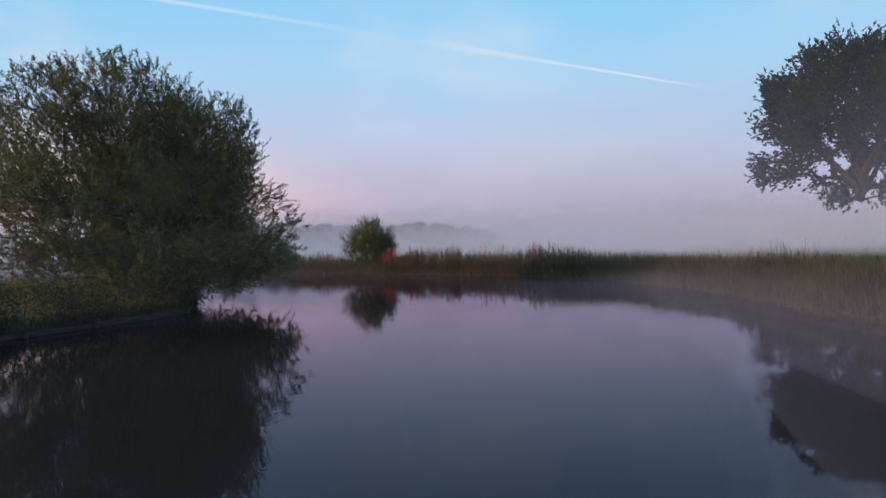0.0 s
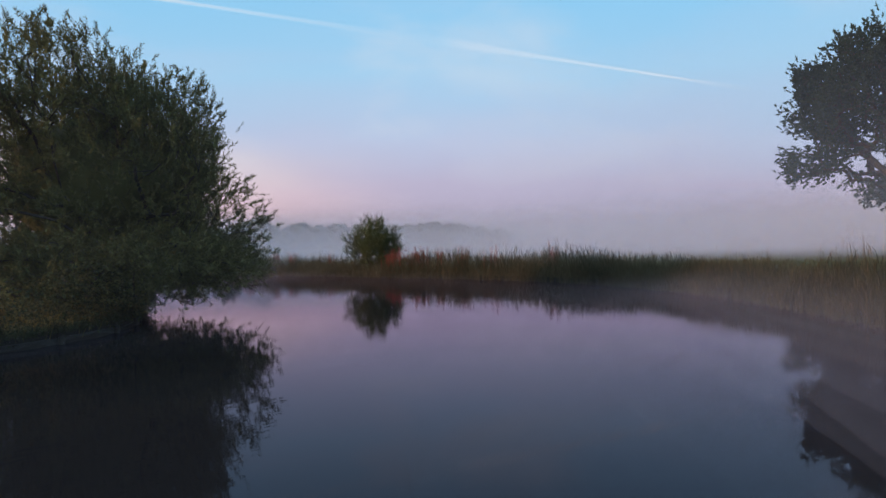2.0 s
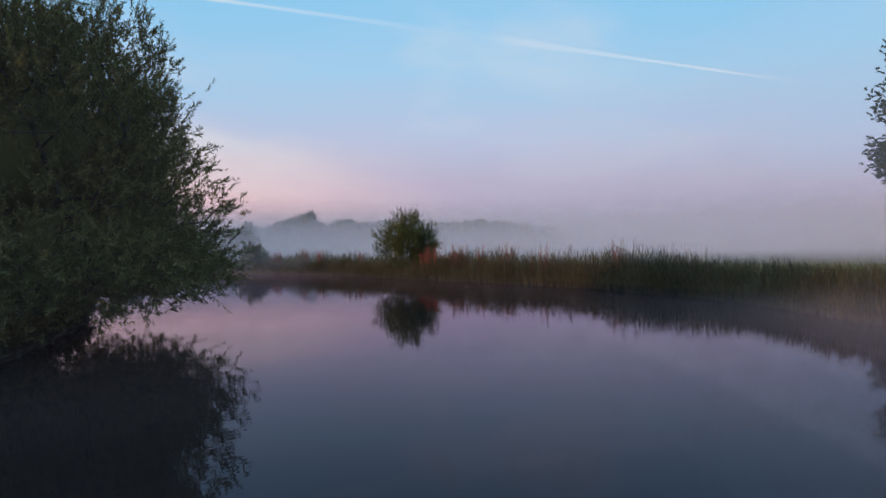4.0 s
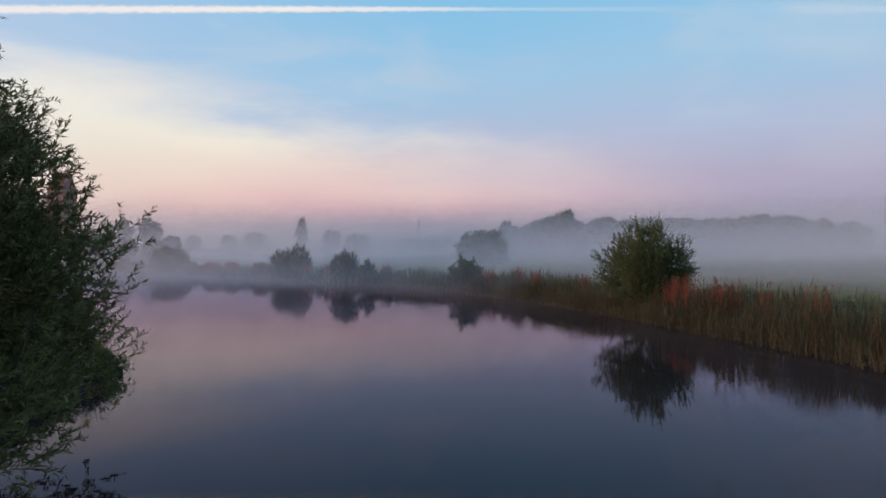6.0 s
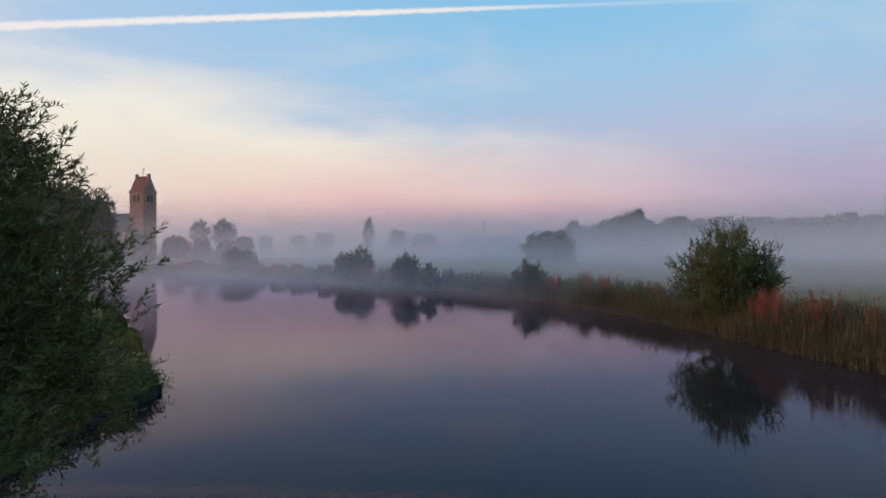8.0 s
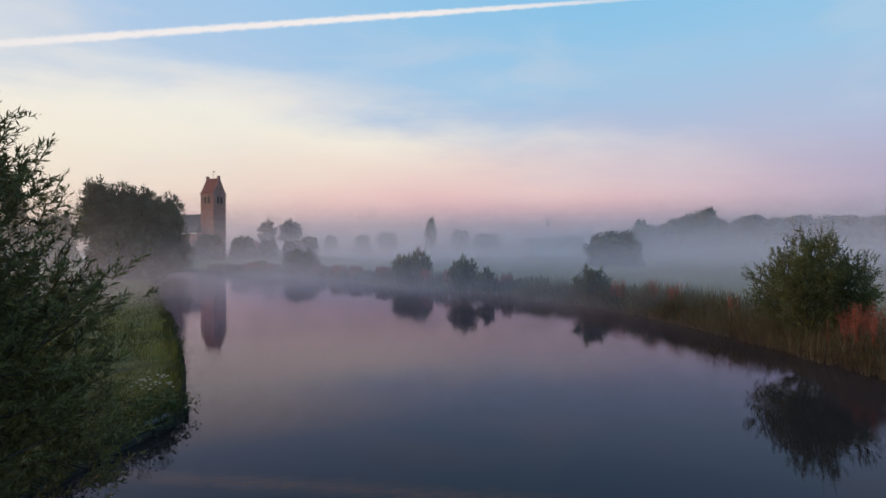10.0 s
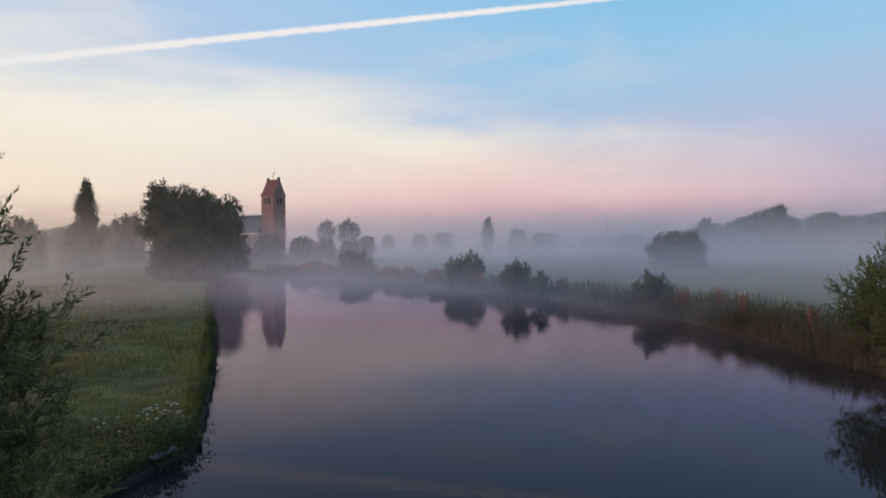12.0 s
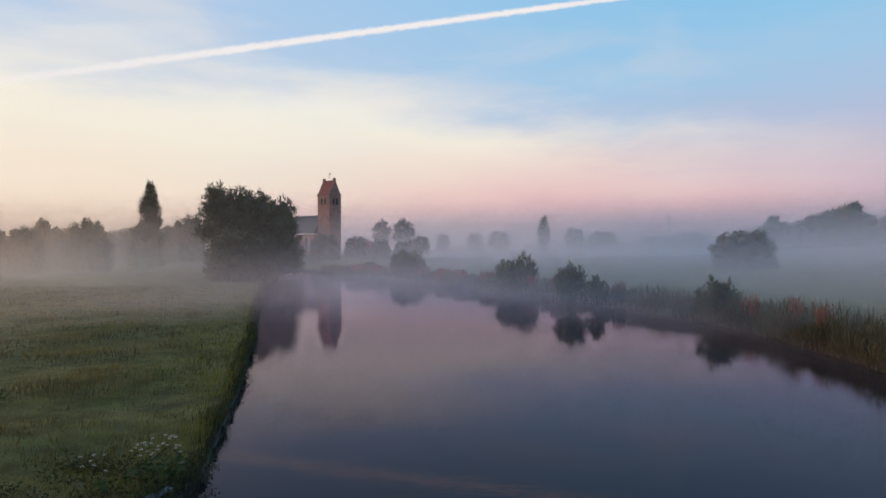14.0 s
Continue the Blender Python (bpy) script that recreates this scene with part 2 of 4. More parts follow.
def mist_mat():
    """Thin banks of droplets: they let most light through and scatter the rest, thinner towards top and foot."""
    m, nt, out = material("mist")

    def given(name):
        a = nt.nodes.new("ShaderNodeAttribute")
        a.attribute_name = name
        return a.outputs["Fac"]

    tc = nt.nodes.new("ShaderNodeTexCoord")
    sep = nt.nodes.new("ShaderNodeSeparateXYZ")
    nt.links.new(tc.outputs["Object"], sep.inputs[0])
    top = given("mist_top")
    sc = nt.nodes.new("ShaderNodeVectorMath")
    sc.operation = "SCALE"
    nt.links.new(tc.outputs["Object"], sc.inputs[0])
    nt.links.new(maths(nt, "DIVIDE", 1.2, top), sc.inputs["Scale"])
    mp = node(nt, "ShaderNodeMapping")
    mp.inputs["Scale"].default_value = (1, 1, 2)
    nt.links.new(sc.outputs[0], mp.inputs[0])
    n = node(nt, "ShaderNodeTexNoise", Scale=0.6, Detail=3.0, Roughness=0.5)
    nt.links.new(mp.outputs[0], n.inputs["Vector"])
    z = maths(nt, "DIVIDE", sep.outputs[2], top)
    z = maths(nt, "ADD", z, maths(nt, "MULTIPLY", maths(nt, "SUBTRACT", n.outputs["Fac"], 0.5), 0.6))
    fac = maths(nt, "MULTIPLY", given("mist_share"), mapped(nt, 0.0, 2.0, z, 1.0, 0.0))
    fac = maths(nt, "MULTIPLY", fac, mapped(nt, 0.0, 1.0, maths(nt, "DIVIDE", sep.outputs[2], given("mist_foot"))))
    fac = maths(nt, "MULTIPLY", fac, mapped(nt, 0.25, 0.75, n.outputs["Fac"], 0.75, 1.25, False), clamp=True)
    warm = given("mist_light_tint")
    # painted light: sun-warmed colour above 0, cool blue below, on the same droplets
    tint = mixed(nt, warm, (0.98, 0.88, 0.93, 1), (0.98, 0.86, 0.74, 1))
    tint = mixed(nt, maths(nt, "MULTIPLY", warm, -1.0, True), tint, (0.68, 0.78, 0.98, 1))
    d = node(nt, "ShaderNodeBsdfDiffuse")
    t = node(nt, "ShaderNodeBsdfTranslucent")
    for b in (d, t):
        nt.links.new(tint, b.inputs[0])
    half = node(nt, "ShaderNodeMixShader")
    half.inputs[0].default_value = 0.72
    nt.links.new(d.outputs[0], half.inputs[1])
    nt.links.new(t.outputs[0], half.inputs[2])
    clear = node(nt, "ShaderNodeBsdfTransparent")
    mx = node(nt, "ShaderNodeMixShader")
    nt.links.new(fac, mx.inputs[0])
    nt.links.new(clear.outputs[0], mx.inputs[1])
    nt.links.new(half.outputs[0], mx.inputs[2])
    nt.links.new(mx.outputs[0], out.inputs[0])
    return m


def trail_mat():
    """A sunlit trail of ice crystals high in the sky."""
    m, nt, out = material("sunlit_vapour")
    uv = nt.nodes.new("ShaderNodeUVMap")
    sep = nt.nodes.new("ShaderNodeSeparateXYZ")
    nt.links.new(uv.outputs[0], sep.inputs[0])
    att = nt.nodes.new("ShaderNodeAttribute")
    att.attribute_name = "thickness"
    mp = node(nt, "ShaderNodeMapping")
    mp.inputs["Scale"].default_value = (1.0, 1.2, 1.0)
    nt.links.new(uv.outputs[0], mp.inputs[0])
    n = node(nt, "ShaderNodeTexNoise", Scale=1.0, Detail=5.0, Roughness=0.6)
    nt.links.new(mp.outputs[0], n.inputs["Vector"])
    across = maths(nt, "ABSOLUTE", maths(nt, "ADD", sep.outputs[1], maths(nt, "MULTIPLY", maths(nt, "SUBTRACT", n.outputs["Fac"], 0.5), 0.7)))
    fac = maths(nt, "MULTIPLY", mapped(nt, 0.15, 0.85, across, 1.0, 0.0), att.outputs["Fac"], True)
    e = node(nt, "ShaderNodeEmission", Strength=1.0)
    e.inputs[0].default_value = srgb(244, 238, 236)
    clear = node(nt, "ShaderNodeBsdfTransparent")
    mx = node(nt, "ShaderNodeMixShader")
    nt.links.new(fac, mx.inputs[0])
    nt.links.new(clear.outputs[0], mx.inputs[1])
    nt.links.new(e.outputs[0], mx.inputs[2])
    nt.links.new(mx.outputs[0], out.inputs[0])
    return m


BARK = surface_mat("bark", (0.035, 0.028, 0.022), (0.10, 0.08, 0.06), 3.0, 0.9, 40, 0.6, 0.01)
WILLOW_LEAF = leaf_mat("willow_leaf", (0.088, 0.083, 0.031), (0.210, 0.194, 0.070), 0.16, 0.6, (0.20, 0.19, 0.05), 0.03)
SHRUB_LEAF = leaf_mat("shrub_leaf", (0.062, 0.072, 0.028), (0.180, 0.186, 0.072), 0.36)
TREE_LEAF = leaf_mat("tree_leaf", (0.050, 0.052, 0.027), (0.120, 0.118, 0.058), 0.25, patch=0.25)
OAK_LEAF = leaf_mat("oak_leaf", (0.024, 0.040, 0.024), (0.062, 0.088, 0.050), 0.25, patch=0.3)
REED_LEAF = leaf_mat("reed_leaf", (0.056, 0.050, 0.028), (0.155, 0.130, 0.072), 0.28, 0.65, (0.185, 0.145, 0.088), 0.07, patch=0.35)
REED_STALK = leaf_mat("dry_reed_stalk", (0.13, 0.085, 0.055), (0.27, 0.175, 0.12), 0.2, 0.7)
SORREL = leaf_mat("red_seed_stalk", (0.18, 0.060, 0.040), (0.38, 0.125, 0.08), 0.3, 0.7)
GRASS = leaf_mat("grass_blade", (0.060, 0.046, 0.017), (0.240, 0.184, 0.058), 0.35, 0.6, (0.150, 0.125, 0.065), 0.12, patch=0.33, clumpy=0.7)
LUSH_GRASS = leaf_mat("lush_grass_blade", (0.052, 0.057, 0.014), (0.190, 0.194, 0.042), 0.36, 0.55, (0.16, 0.15, 0.06), 0.05, patch=0.6, clumpy=0.6)
PETAL = leaf_mat("white_petal", (0.40, 0.40, 0.33), (0.60, 0.60, 0.52), 0.3, 0.6)
STALK = leaf_mat("green_stalk", (0.05, 0.075, 0.03), (0.10, 0.13, 0.05), 0.2)
WEED = leaf_mat("bank_weed", (0.026, 0.032, 0.012), (0.075, 0.080, 0.030), 0.25)
WET_WOOD = surface_mat("weathered_wood", (0.016, 0.014, 0.011), (0.055, 0.048, 0.040), 2.0, 0.75, 60, 0.5, 0.006, stain=(0.03, 0.04, 0.02))
PALE_WOOD = surface_mat("silvered_plank", (0.06, 0.058, 0.056), (0.20, 0.195, 0.19), 6.0, 0.7, 70, 0.4, 0.004)
BRICK = surface_mat("red_brick", (0.23, 0.100, 0.078), (0.41, 0.200, 0.158), 0.8, 0.85, 9.0, 0.5, 0.03, stain=(0.24, 0.15, 0.13))
ROOF_TILE = surface_mat("red_roof_tile", (0.15, 0.040, 0.030), (0.30, 0.085, 0.060), 1.2, 0.7, 12.0, 0.5, 0.03)
SLATE = surface_mat("dark_slate", (0.035, 0.035, 0.042), (0.085, 0.083, 0.092), 1.0, 0.6, 10.0, 0.4, 0.02)
RENDERED = surface_mat("white_render", (0.62, 0.61, 0.58), (0.78, 0.77, 0.74), 1.0, 0.8)
DARK = surface_mat("dark_opening", (0.010, 0.010, 0.011), (0.022, 0.021, 0.022), 2.0, 0.6)
STEEL = surface_mat("galvanised_steel", (0.16, 0.16, 0.17), (0.30, 0.30, 0.31), 2.0, 0.5, metal=0.6)
WATER, TURF, TRAIL, MIST = water_mat(), ground_mat(), trail_mat(), mist_mat()


# ---- mesh helpers ----
def mesh_of(name, verts, faces, mat, smooth=False):
    """A mesh from an array of vertices and an array of faces of one size."""
    me = bpy.data.meshes.new(name)
    verts, faces = np.asarray(verts, np.float32), np.asarray(faces, np.int32)
    k = faces.shape[1]
    me.vertices.add(len(verts))
    me.vertices.foreach_set("co", verts.ravel())
    me.loops.add(faces.size)
    me.loops.foreach_set("vertex_index", faces.ravel())
    me.polygons.add(len(faces))
    me.polygons.foreach_set("loop_start", np.arange(0, faces.size, k, dtype=np.int32))
    if smooth:
        me.polygons.foreach_set("use_smooth", np.ones(len(faces), bool))
    me.update(calc_edges=True)
    me.validate()
    me.materials.append(mat)
    return me


def part(name, data, parent, label=""):
    ob = new(name, data)
    ob.parent = parent
    return tagged(ob, label)


def bm_part(name, bm, mat, parent=None, label="", at=(0, 0, 0)):
    me = bpy.data.meshes.new(name)
    bm.to_mesh(me)
    bm.free()
    me.materials.append(mat)
    ob = new(name, me)
    ob.location = at
    if parent:
        ob.parent = parent
    return tagged(ob, label)


def thing(name, at, label, category, group="", kind="", turn=0.0):
    ob = new(name)
    ob.location, ob.rotation_euler[2] = at, radians(turn)
    ob.empty_display_size = 0.3
    return tagged(ob, label, category, group, kind)


def add_box(bm, x0, x1, y0, y1, z0, z1):
    vs = [bm.verts.new((x, y, z)) for z in (z0, z1) for x, y in ((x0, y0), (x1, y0), (x1, y1), (x0, y1))]
    for f in ((3, 2, 1, 0), (4, 5, 6, 7), (0, 1, 5, 4), (1, 2, 6, 5), (2, 3, 7, 6), (3, 0, 4, 7)):
        bm.faces.new([vs[i] for i in f])
    return vs


def box_bm(x0, x1, y0, y1, z0, z1, bevel=0.0):
    bm = bmesh.new()
    add_box(bm, x0, x1, y0, y1, z0, z1)
    if bevel:
        bmesh.ops.bevel(bm, geom=bm.edges[:], offset=bevel, segments=1, affect="EDGES")
    return bm


def unit(v):
    return v / np.maximum(np.linalg.norm(v, axis=-1, keepdims=True), 1e-9)


def tubes(segs, sides=5):
    """Tapered tubes along segments (p0, p1, r0, r1): vertices and quads."""
    p0, p1, r0, r1 = (np.array([s[i] for s in segs], float) for i in range(4))
    d = unit(p1 - p0)
    ref = np.where(np.abs(d[:, 2:3]) < 0.9, [[0, 0, 1.0]], [[1.0, 0, 0]])
    u = unit(np.cross(d, ref))
    v = np.cross(d, u)
    a = np.arange(sides) * 2 * np.pi / sides
    ring = u[:, None] * np.cos(a)[None, :, None] + v[:, None] * np.sin(a)[None, :, None]
    low, high = p0[:, None] + ring * r0[:, None, None], (p1 + d * r1[:, None] * 0.3)[:, None] + ring * r1[:, None, None]
    verts = np.concatenate([low, high], 1).reshape(-1, 3)
    i = np.arange(sides)
    j = (i + 1) % sides
    one = np.stack([i, j, j + sides, i + sides], -1)
    faces = (np.arange(len(segs)) * 2 * sides)[:, None, None] + one[None]
    return verts, faces.reshape(-1, 4)


def leaves_mesh(name, at, way, length, width, mat, rng, fold=0.25, simple=False):
    """One lens-shaped leaf, slightly folded, at each place."""
    n = len(at)
    side = unit(np.cross(way, rng.normal(size=(n, 3))))
    nrm = np.cross(side, way)
    L, w = np.asarray(length).reshape(-1, 1) * np.ones((n, 1)), np.asarray(width).reshape(-1, 1) * np.ones((n, 1))
    if simple:        # far foliage: one small pointed facet a leaf
        v = np.stack([at - side * w * 0.6, at + side * w * 0.6, at + way * L * 0.9], 1).reshape(-1, 3)
        return mesh_of(name, v, np.arange(n * 3).reshape(-1, 3), mat)
    mid = at + way * L * 0.45 - nrm * w * fold
    v = np.stack([at, mid + side * w * 0.5 + nrm * w * fold, at + way * L, mid - side * w * 0.5 + nrm * w * fold], 1).reshape(-1, 3)
    f = np.arange(n * 4).reshape(-1, 4)
    return mesh_of(name, v, f, mat)


def blades(at, lean, height, width, rng, droop=0.35):
    """Bent grass-like blades: five vertices and three triangles each."""
    n = len(at)
    a = rng.uniform(0, 2 * np.pi, n)
    side = np.stack([np.cos(a), np.sin(a), 0 * a], -1)
    h, w = np.asarray(height).reshape(-1, 1) * np.ones((n, 1)), np.asarray(width).reshape(-1, 1) * np.ones((n, 1))
    up = np.array([[0, 0, 1.0]])
    mid = at + up * h * 0.55 + lean * h * 0.25
    tip = at + up * h * (1 - droop * np.linalg.norm(lean, axis=1, keepdims=True) * 0.5) + lean * h * 0.8
    v = np.stack([at - side * w * 0.5, at + side * w * 0.5, mid + side * w * 0.4, mid - side * w * 0.4, tip], 1).reshape(-1, 3)
    one = np.array([[0, 1, 2], [0, 2, 3], [3, 2, 4]])
    f = (np.arange(n) * 5)[:, None, None] + one[None]
    return v, f.reshape(-1, 3)


def in_lobes(lobes, n, rng, shell=0.5):
    """Points inside a union of ellipsoids (centre, radii), thicker towards the outside."""
    lobes = np.array(lobes, float)
    vol = lobes[:, 3] * lobes[:, 4] * lobes[:, 5]
    pick = rng.choice(len(lobes), n, p=(vol ** 0.67) / (vol ** 0.67).sum())
    d = unit(rng.normal(size=(n, 3)))
    r = rng.uniform(0, 1, (n, 1)) ** (1 / (2 + 4 * shell))
    return lobes[pick, :3] + d * r * lobes[pick, 3:], d


def grow(lobes, stems, n_limb, rng, base_z=0.0, trunk_r=0.15, twig_r=0.008, shell=0.3):
    """Limbs that reach out from the stems to points in the crown. Gives segments, and the ends of the limbs with their directions."""
    target, _ = in_lobes(lobes, n_limb, rng, shell)
    target = target[target[:, 2] > base_z + 0.15]
    nodes, up = [], []
    for foot, head in stems:
        foot, head = np.array(foot, float), np.array(head, float)
        prev = -1
        for k in range(5):
            s = k / 4
            p = foot + (head - foot) * s + (rng.normal(size=3) * 0.022 * np.linalg.norm(head - foot) if 0 < k else 0)
            nodes.append(p)
            up.append(prev)
            prev = len(nodes) - 1
    root = np.mean([s[0] for s in stems], axis=0)
    order = np.argsort(np.linalg.norm(target - root, axis=1))
    cost = [0.0] * len(nodes)
    for i in range(len(nodes)):
        if up[i] >= 0:
            cost[i] = cost[up[i]] + np.linalg.norm(nodes[i] - nodes[up[i]])
    ends = []
    for i in order:
        t = target[i]
        arr = np.array(nodes)
        d = np.linalg.norm(arr - t, axis=1) * 1.0 + 0.28 * np.array(cost) + np.maximum(arr[:, 2] - t[2], 0) * 0.8
        j = int(np.argmin(d))
        gap = np.linalg.norm(t - nodes[j])
        k = max(1, min(3, int(gap / 0.6)))
        prev, a = j, nodes[j]
        for m in range(1, k + 1):
            s = m / k
            p = a + (t - a) * s + np.array([0, 0, 0.16 * gap * math.sin(math.pi * s)]) + (rng.normal(size=3) * 0.05 * gap if m < k else 0)
            nodes.append(p)
            up.append(prev)
            cost.append(cost[prev] + np.linalg.norm(p - nodes[prev]))
            prev = len(nodes) - 1
        ends.append(prev)
    load = np.zeros(len(nodes))
    load[ends] = 1
    for i in range(len(nodes) - 1, -1, -1):
        if up[i] >= 0:
            load[up[i]] += load[i]
    total = max(load.max(), 1)
    rad = np.maximum(twig_r, trunk_r * (load / total) ** 0.5)
    segs = [(nodes[up[i]], nodes[i], min(rad[up[i]], rad[i] * 1.6), rad[i]) for i in range(len(nodes)) if up[i] >= 0]
    nodes = np.array(nodes)
    tip = nodes[ends]
    way = unit(tip - nodes[[up[e] for e in ends]])
    return segs, tip, way


def lumps(lobes, size, rng, rows=7, cols=12):
    """Rough dense hearts of leaf mass, one inside each lobe of a far crown."""
    V, F = [], []
    for k, lobe in enumerate(np.array(lobes, float)):
        th = np.linspace(0.0, np.pi, rows)[:, None] + np.zeros((1, cols))
        ph = np.linspace(0, 2 * np.pi, cols, endpoint=False)[None] + np.zeros((rows, 1))
        d = np.stack([np.sin(th) * np.cos(ph), np.sin(th) * np.sin(ph), np.cos(th)], -1).reshape(-1, 3)
        V.append(lobe[:3] + d * lobe[3:] * size * rng.uniform(0.86, 1.1, (len(d), 1)))
        i = (np.arange(rows - 1)[:, None] * cols + np.arange(cols)[None]).ravel()
        j = (np.arange(rows - 1)[:, None] * cols + (np.arange(cols)[None] + 1) % cols).ravel()
        q = np.stack([i, i + cols, j + cols, j], -1) + k * rows * cols
        F.append(np.concatenate([q[:, [0, 1, 2]], q[:, [0, 2, 3]]]))
    return np.concatenate(V), np.concatenate(F)


def plant(name, lobes, stems, n_limb, n_shoot, per, leaf, shoot, label, category, leafy, seed, trunk_r=0.15, group="", spread=0.5, upward=0.35, base=(0, 0, 0), limit=0.12, scatter=0.0, shell=0.55, twigs=False, sides=4, core=0.0):
    """A bush or tree: an Empty at its foot with its limbs and its crown of separate leaves on shoots.
    leaf: length and width; shoot: length of a shoot; per: leaves on a shoot. Places are in the plant's own axes."""
    rng = np.random.default_rng(seed)
    ob = thing(name, base, label, category, group)
    segs, tip, way = grow(lobes, stems, n_limb, rng, 0.0, trunk_r)
    # shoots: some at the limbs' ends, the rest spread through the crown
    c = np.mean(np.array(lobes)[:, :3], axis=0)
    k = rng.integers(0, len(tip), n_shoot)
    start = tip[k] + rng.normal(size=(n_shoot, 3)) * spread * 0.5
    if scatter:
        m = int(n_shoot * scatter)
        start[:m] = in_lobes(lobes, m, rng, shell)[0]
    out = unit(start - c)
    d = unit(out * 0.6 + way[k] * 0.35 + np.array([[0, 0, upward]]) + rng.normal(size=(n_shoot, 3)) * 0.42)
    length = shoot * rng.uniform(0.5, 1.25, n_shoot)
    start[:, 2] = np.maximum(start[:, 2], limit)
    s = np.repeat(np.arange(n_shoot), per)
    u = np.tile((np.arange(per) + 0.5) / per, n_shoot) + rng.uniform(-0.5, 0.5, n_shoot * per) / per
    bend = np.repeat(rng.normal(size=(n_shoot, 3)) * 0.12 + np.array([[0, 0, -0.06]]), per, 0)
    at = start[s] + d[s] * (u * length[s])[:, None] + bend * (u ** 2 * length[s])[:, None]
    lw = unit(d[s] * 0.85 + rng.normal(size=at.shape) * 0.5 + np.array([[0, 0, -0.05]]))
    at[:, 2] = np.maximum(at[:, 2], limit * 0.5)
    big = rng.uniform(0.65, 1.2, len(at)) * np.where(u > 0.85, 0.7, 1.0)
    if twigs:
        pick = rng.choice(n_shoot, n_shoot // 2, replace=False)
        segs = segs + [(start[i], start[i] + d[i] * length[i] * 0.9, 0.006, 0.002) for i in pick]
    v, f = tubes(segs, sides)
    part("trunk", mesh_of("trunk", v, f, BARK, True), ob)
    if core:
        hv, hf = lumps(lobes[:1] if twigs else lobes, core, rng)
        hv[:, 2] = np.maximum(hv[:, 2], 0.1)
        part("inner_foliage", mesh_of("inner_foliage", hv, hf, leafy), ob, "dense shaded inner foliage")
    part("crown", leaves_mesh("crown", at, lw, leaf[0] * big, leaf[1] * big, leafy, rng, simple=base[1] > 45 or base[0] > 50), ob)
    return ob


# ---- the river and its banks ----
LEFT = [(-34, 140), (-31, 125), (-26.5, 107), (-21.5, 80), (-16, 57), (-11, 38), (-9, 31), (-7.4, 24.5), (-6, 19), (-5.05, 14.6), (-4.35, 11.2),
        (-4.9, 9.6), (-5.25, 8.1), (-6.2, 4.5), (-7.6, 0.6), (-9.2, -2.4), (-10.5, -3.8), (-12.6, -4.8), (-14.1, -5.5), (-22, -9), (-40, -16), (-90, -34)]
RIGHT = [(-90, -62), (-40, -38), (-20, -27), (-10, -21), (-3, -15.8), (1, -13), (4.5, -10), (8, -6), (10.3, -2), (11.8, 2), (12.9, 7), (13.7, 12), (14.6, 18), (15.3, 25),
         (15.4, 32), (14.5, 40), (11.2, 51), (6.4, 63), (0.5, 80), (-6, 95), (-14, 108), (-22, 126), (-26, 140)]


def smooth_line(pts, step=0.5):
    p = np.array(pts, float)
    out = []
    for i in range(len(p) - 1):
        a, b, c, d = p[max(i - 1, 0)], p[i], p[i + 1], p[min(i + 2, len(p) - 1)]
        n = max(2, int(np.linalg.norm(c - b) / step))
        for s in np.arange(n) / n:
            out.append(0.5 * ((2 * b) + (c - a) * s + (2 * a - 5 * b + 4 * c - d) * s * s + (3 * b - a - 3 * c + d) * s ** 3))
    out.append(p[-1])
    return np.array(out)


LEFT_LINE, RIGHT_LINE = smooth_line(LEFT), smooth_line(RIGHT)
RIVER = np.concatenate([LEFT_LINE, RIGHT_LINE])


def dist_to(line, q):
    """Distance of points q to an open line."""
    best = np.full(len(q), 1e9)
    for a, b in zip(line[:-1], line[1:]):
        ab = b - a
        t = np.clip(((q - a) @ ab) / max(ab @ ab, 1e-9), 0, 1)
        best = np.minimum(best, np.linalg.norm(q - a - t[:, None] * ab, axis=1))
    return best


def in_river(q):
    inside = np.zeros(len(q), bool)
    p = RIVER
    for (ax, ay), (bx, by) in zip(p, np.roll(p, -1, 0)):
        hit = ((ay > q[:, 1]) != (by > q[:, 1])) & (q[:, 0] < (bx - ax) * (q[:, 1] - ay) / (by - ay + 1e-12) + ax)
        inside ^= hit
    return inside


def river_side(q):
    """Metres outside the river (negative: in it)."""
    q = np.asarray(q, float)
    d = np.minimum(dist_to(LEFT_LINE[::2], q), dist_to(RIGHT_LINE[::2], q))
    return np.where(in_river(q), -d, d)


def step01(a, b, x):
    t = np.clip((x - a) / (b - a), 0, 1)
    return t * t * (3 - 2 * t)


def ground_z(q, d=None):
    q = np.asarray(q, float)
    d = river_side(q) if d is None else d
    lump = 0.05 * np.sin(q[:, 0] * 0.9 + 1.3 * np.sin(q[:, 1] * 0.7)) * np.sin(q[:, 1] * 0.8 + 0.5) * step01(0.3, 2, d)
    hump = 7.0 * np.exp(-((q[:, 0] - 250) / 90) ** 2 - ((q[:, 1] - 310) / 90) ** 2) + 3.0 * np.exp(-((q[:, 0] + 45) / 40) ** 2 - ((q[:, 1] - 228) / 40) ** 2)
    return np.where(d > 0, 0.02 + 0.26 * step01(0.0, 0.22, d) + 0.14 * step01(0.3, 7, d) + lump + hump, -1.2 * step01(0, 1.2, -d))


def spaced(lo, hi, fine, far, grow_by):
    s = list(np.arange(lo, hi + 1e-6, fine))
    a, b, k = lo, hi, fine
    while b < far or a > -far:
        k = min(k * grow_by, 500)
        a, b = a - k, b + k
        s = [a] + s + [b]
    return np.array(s)


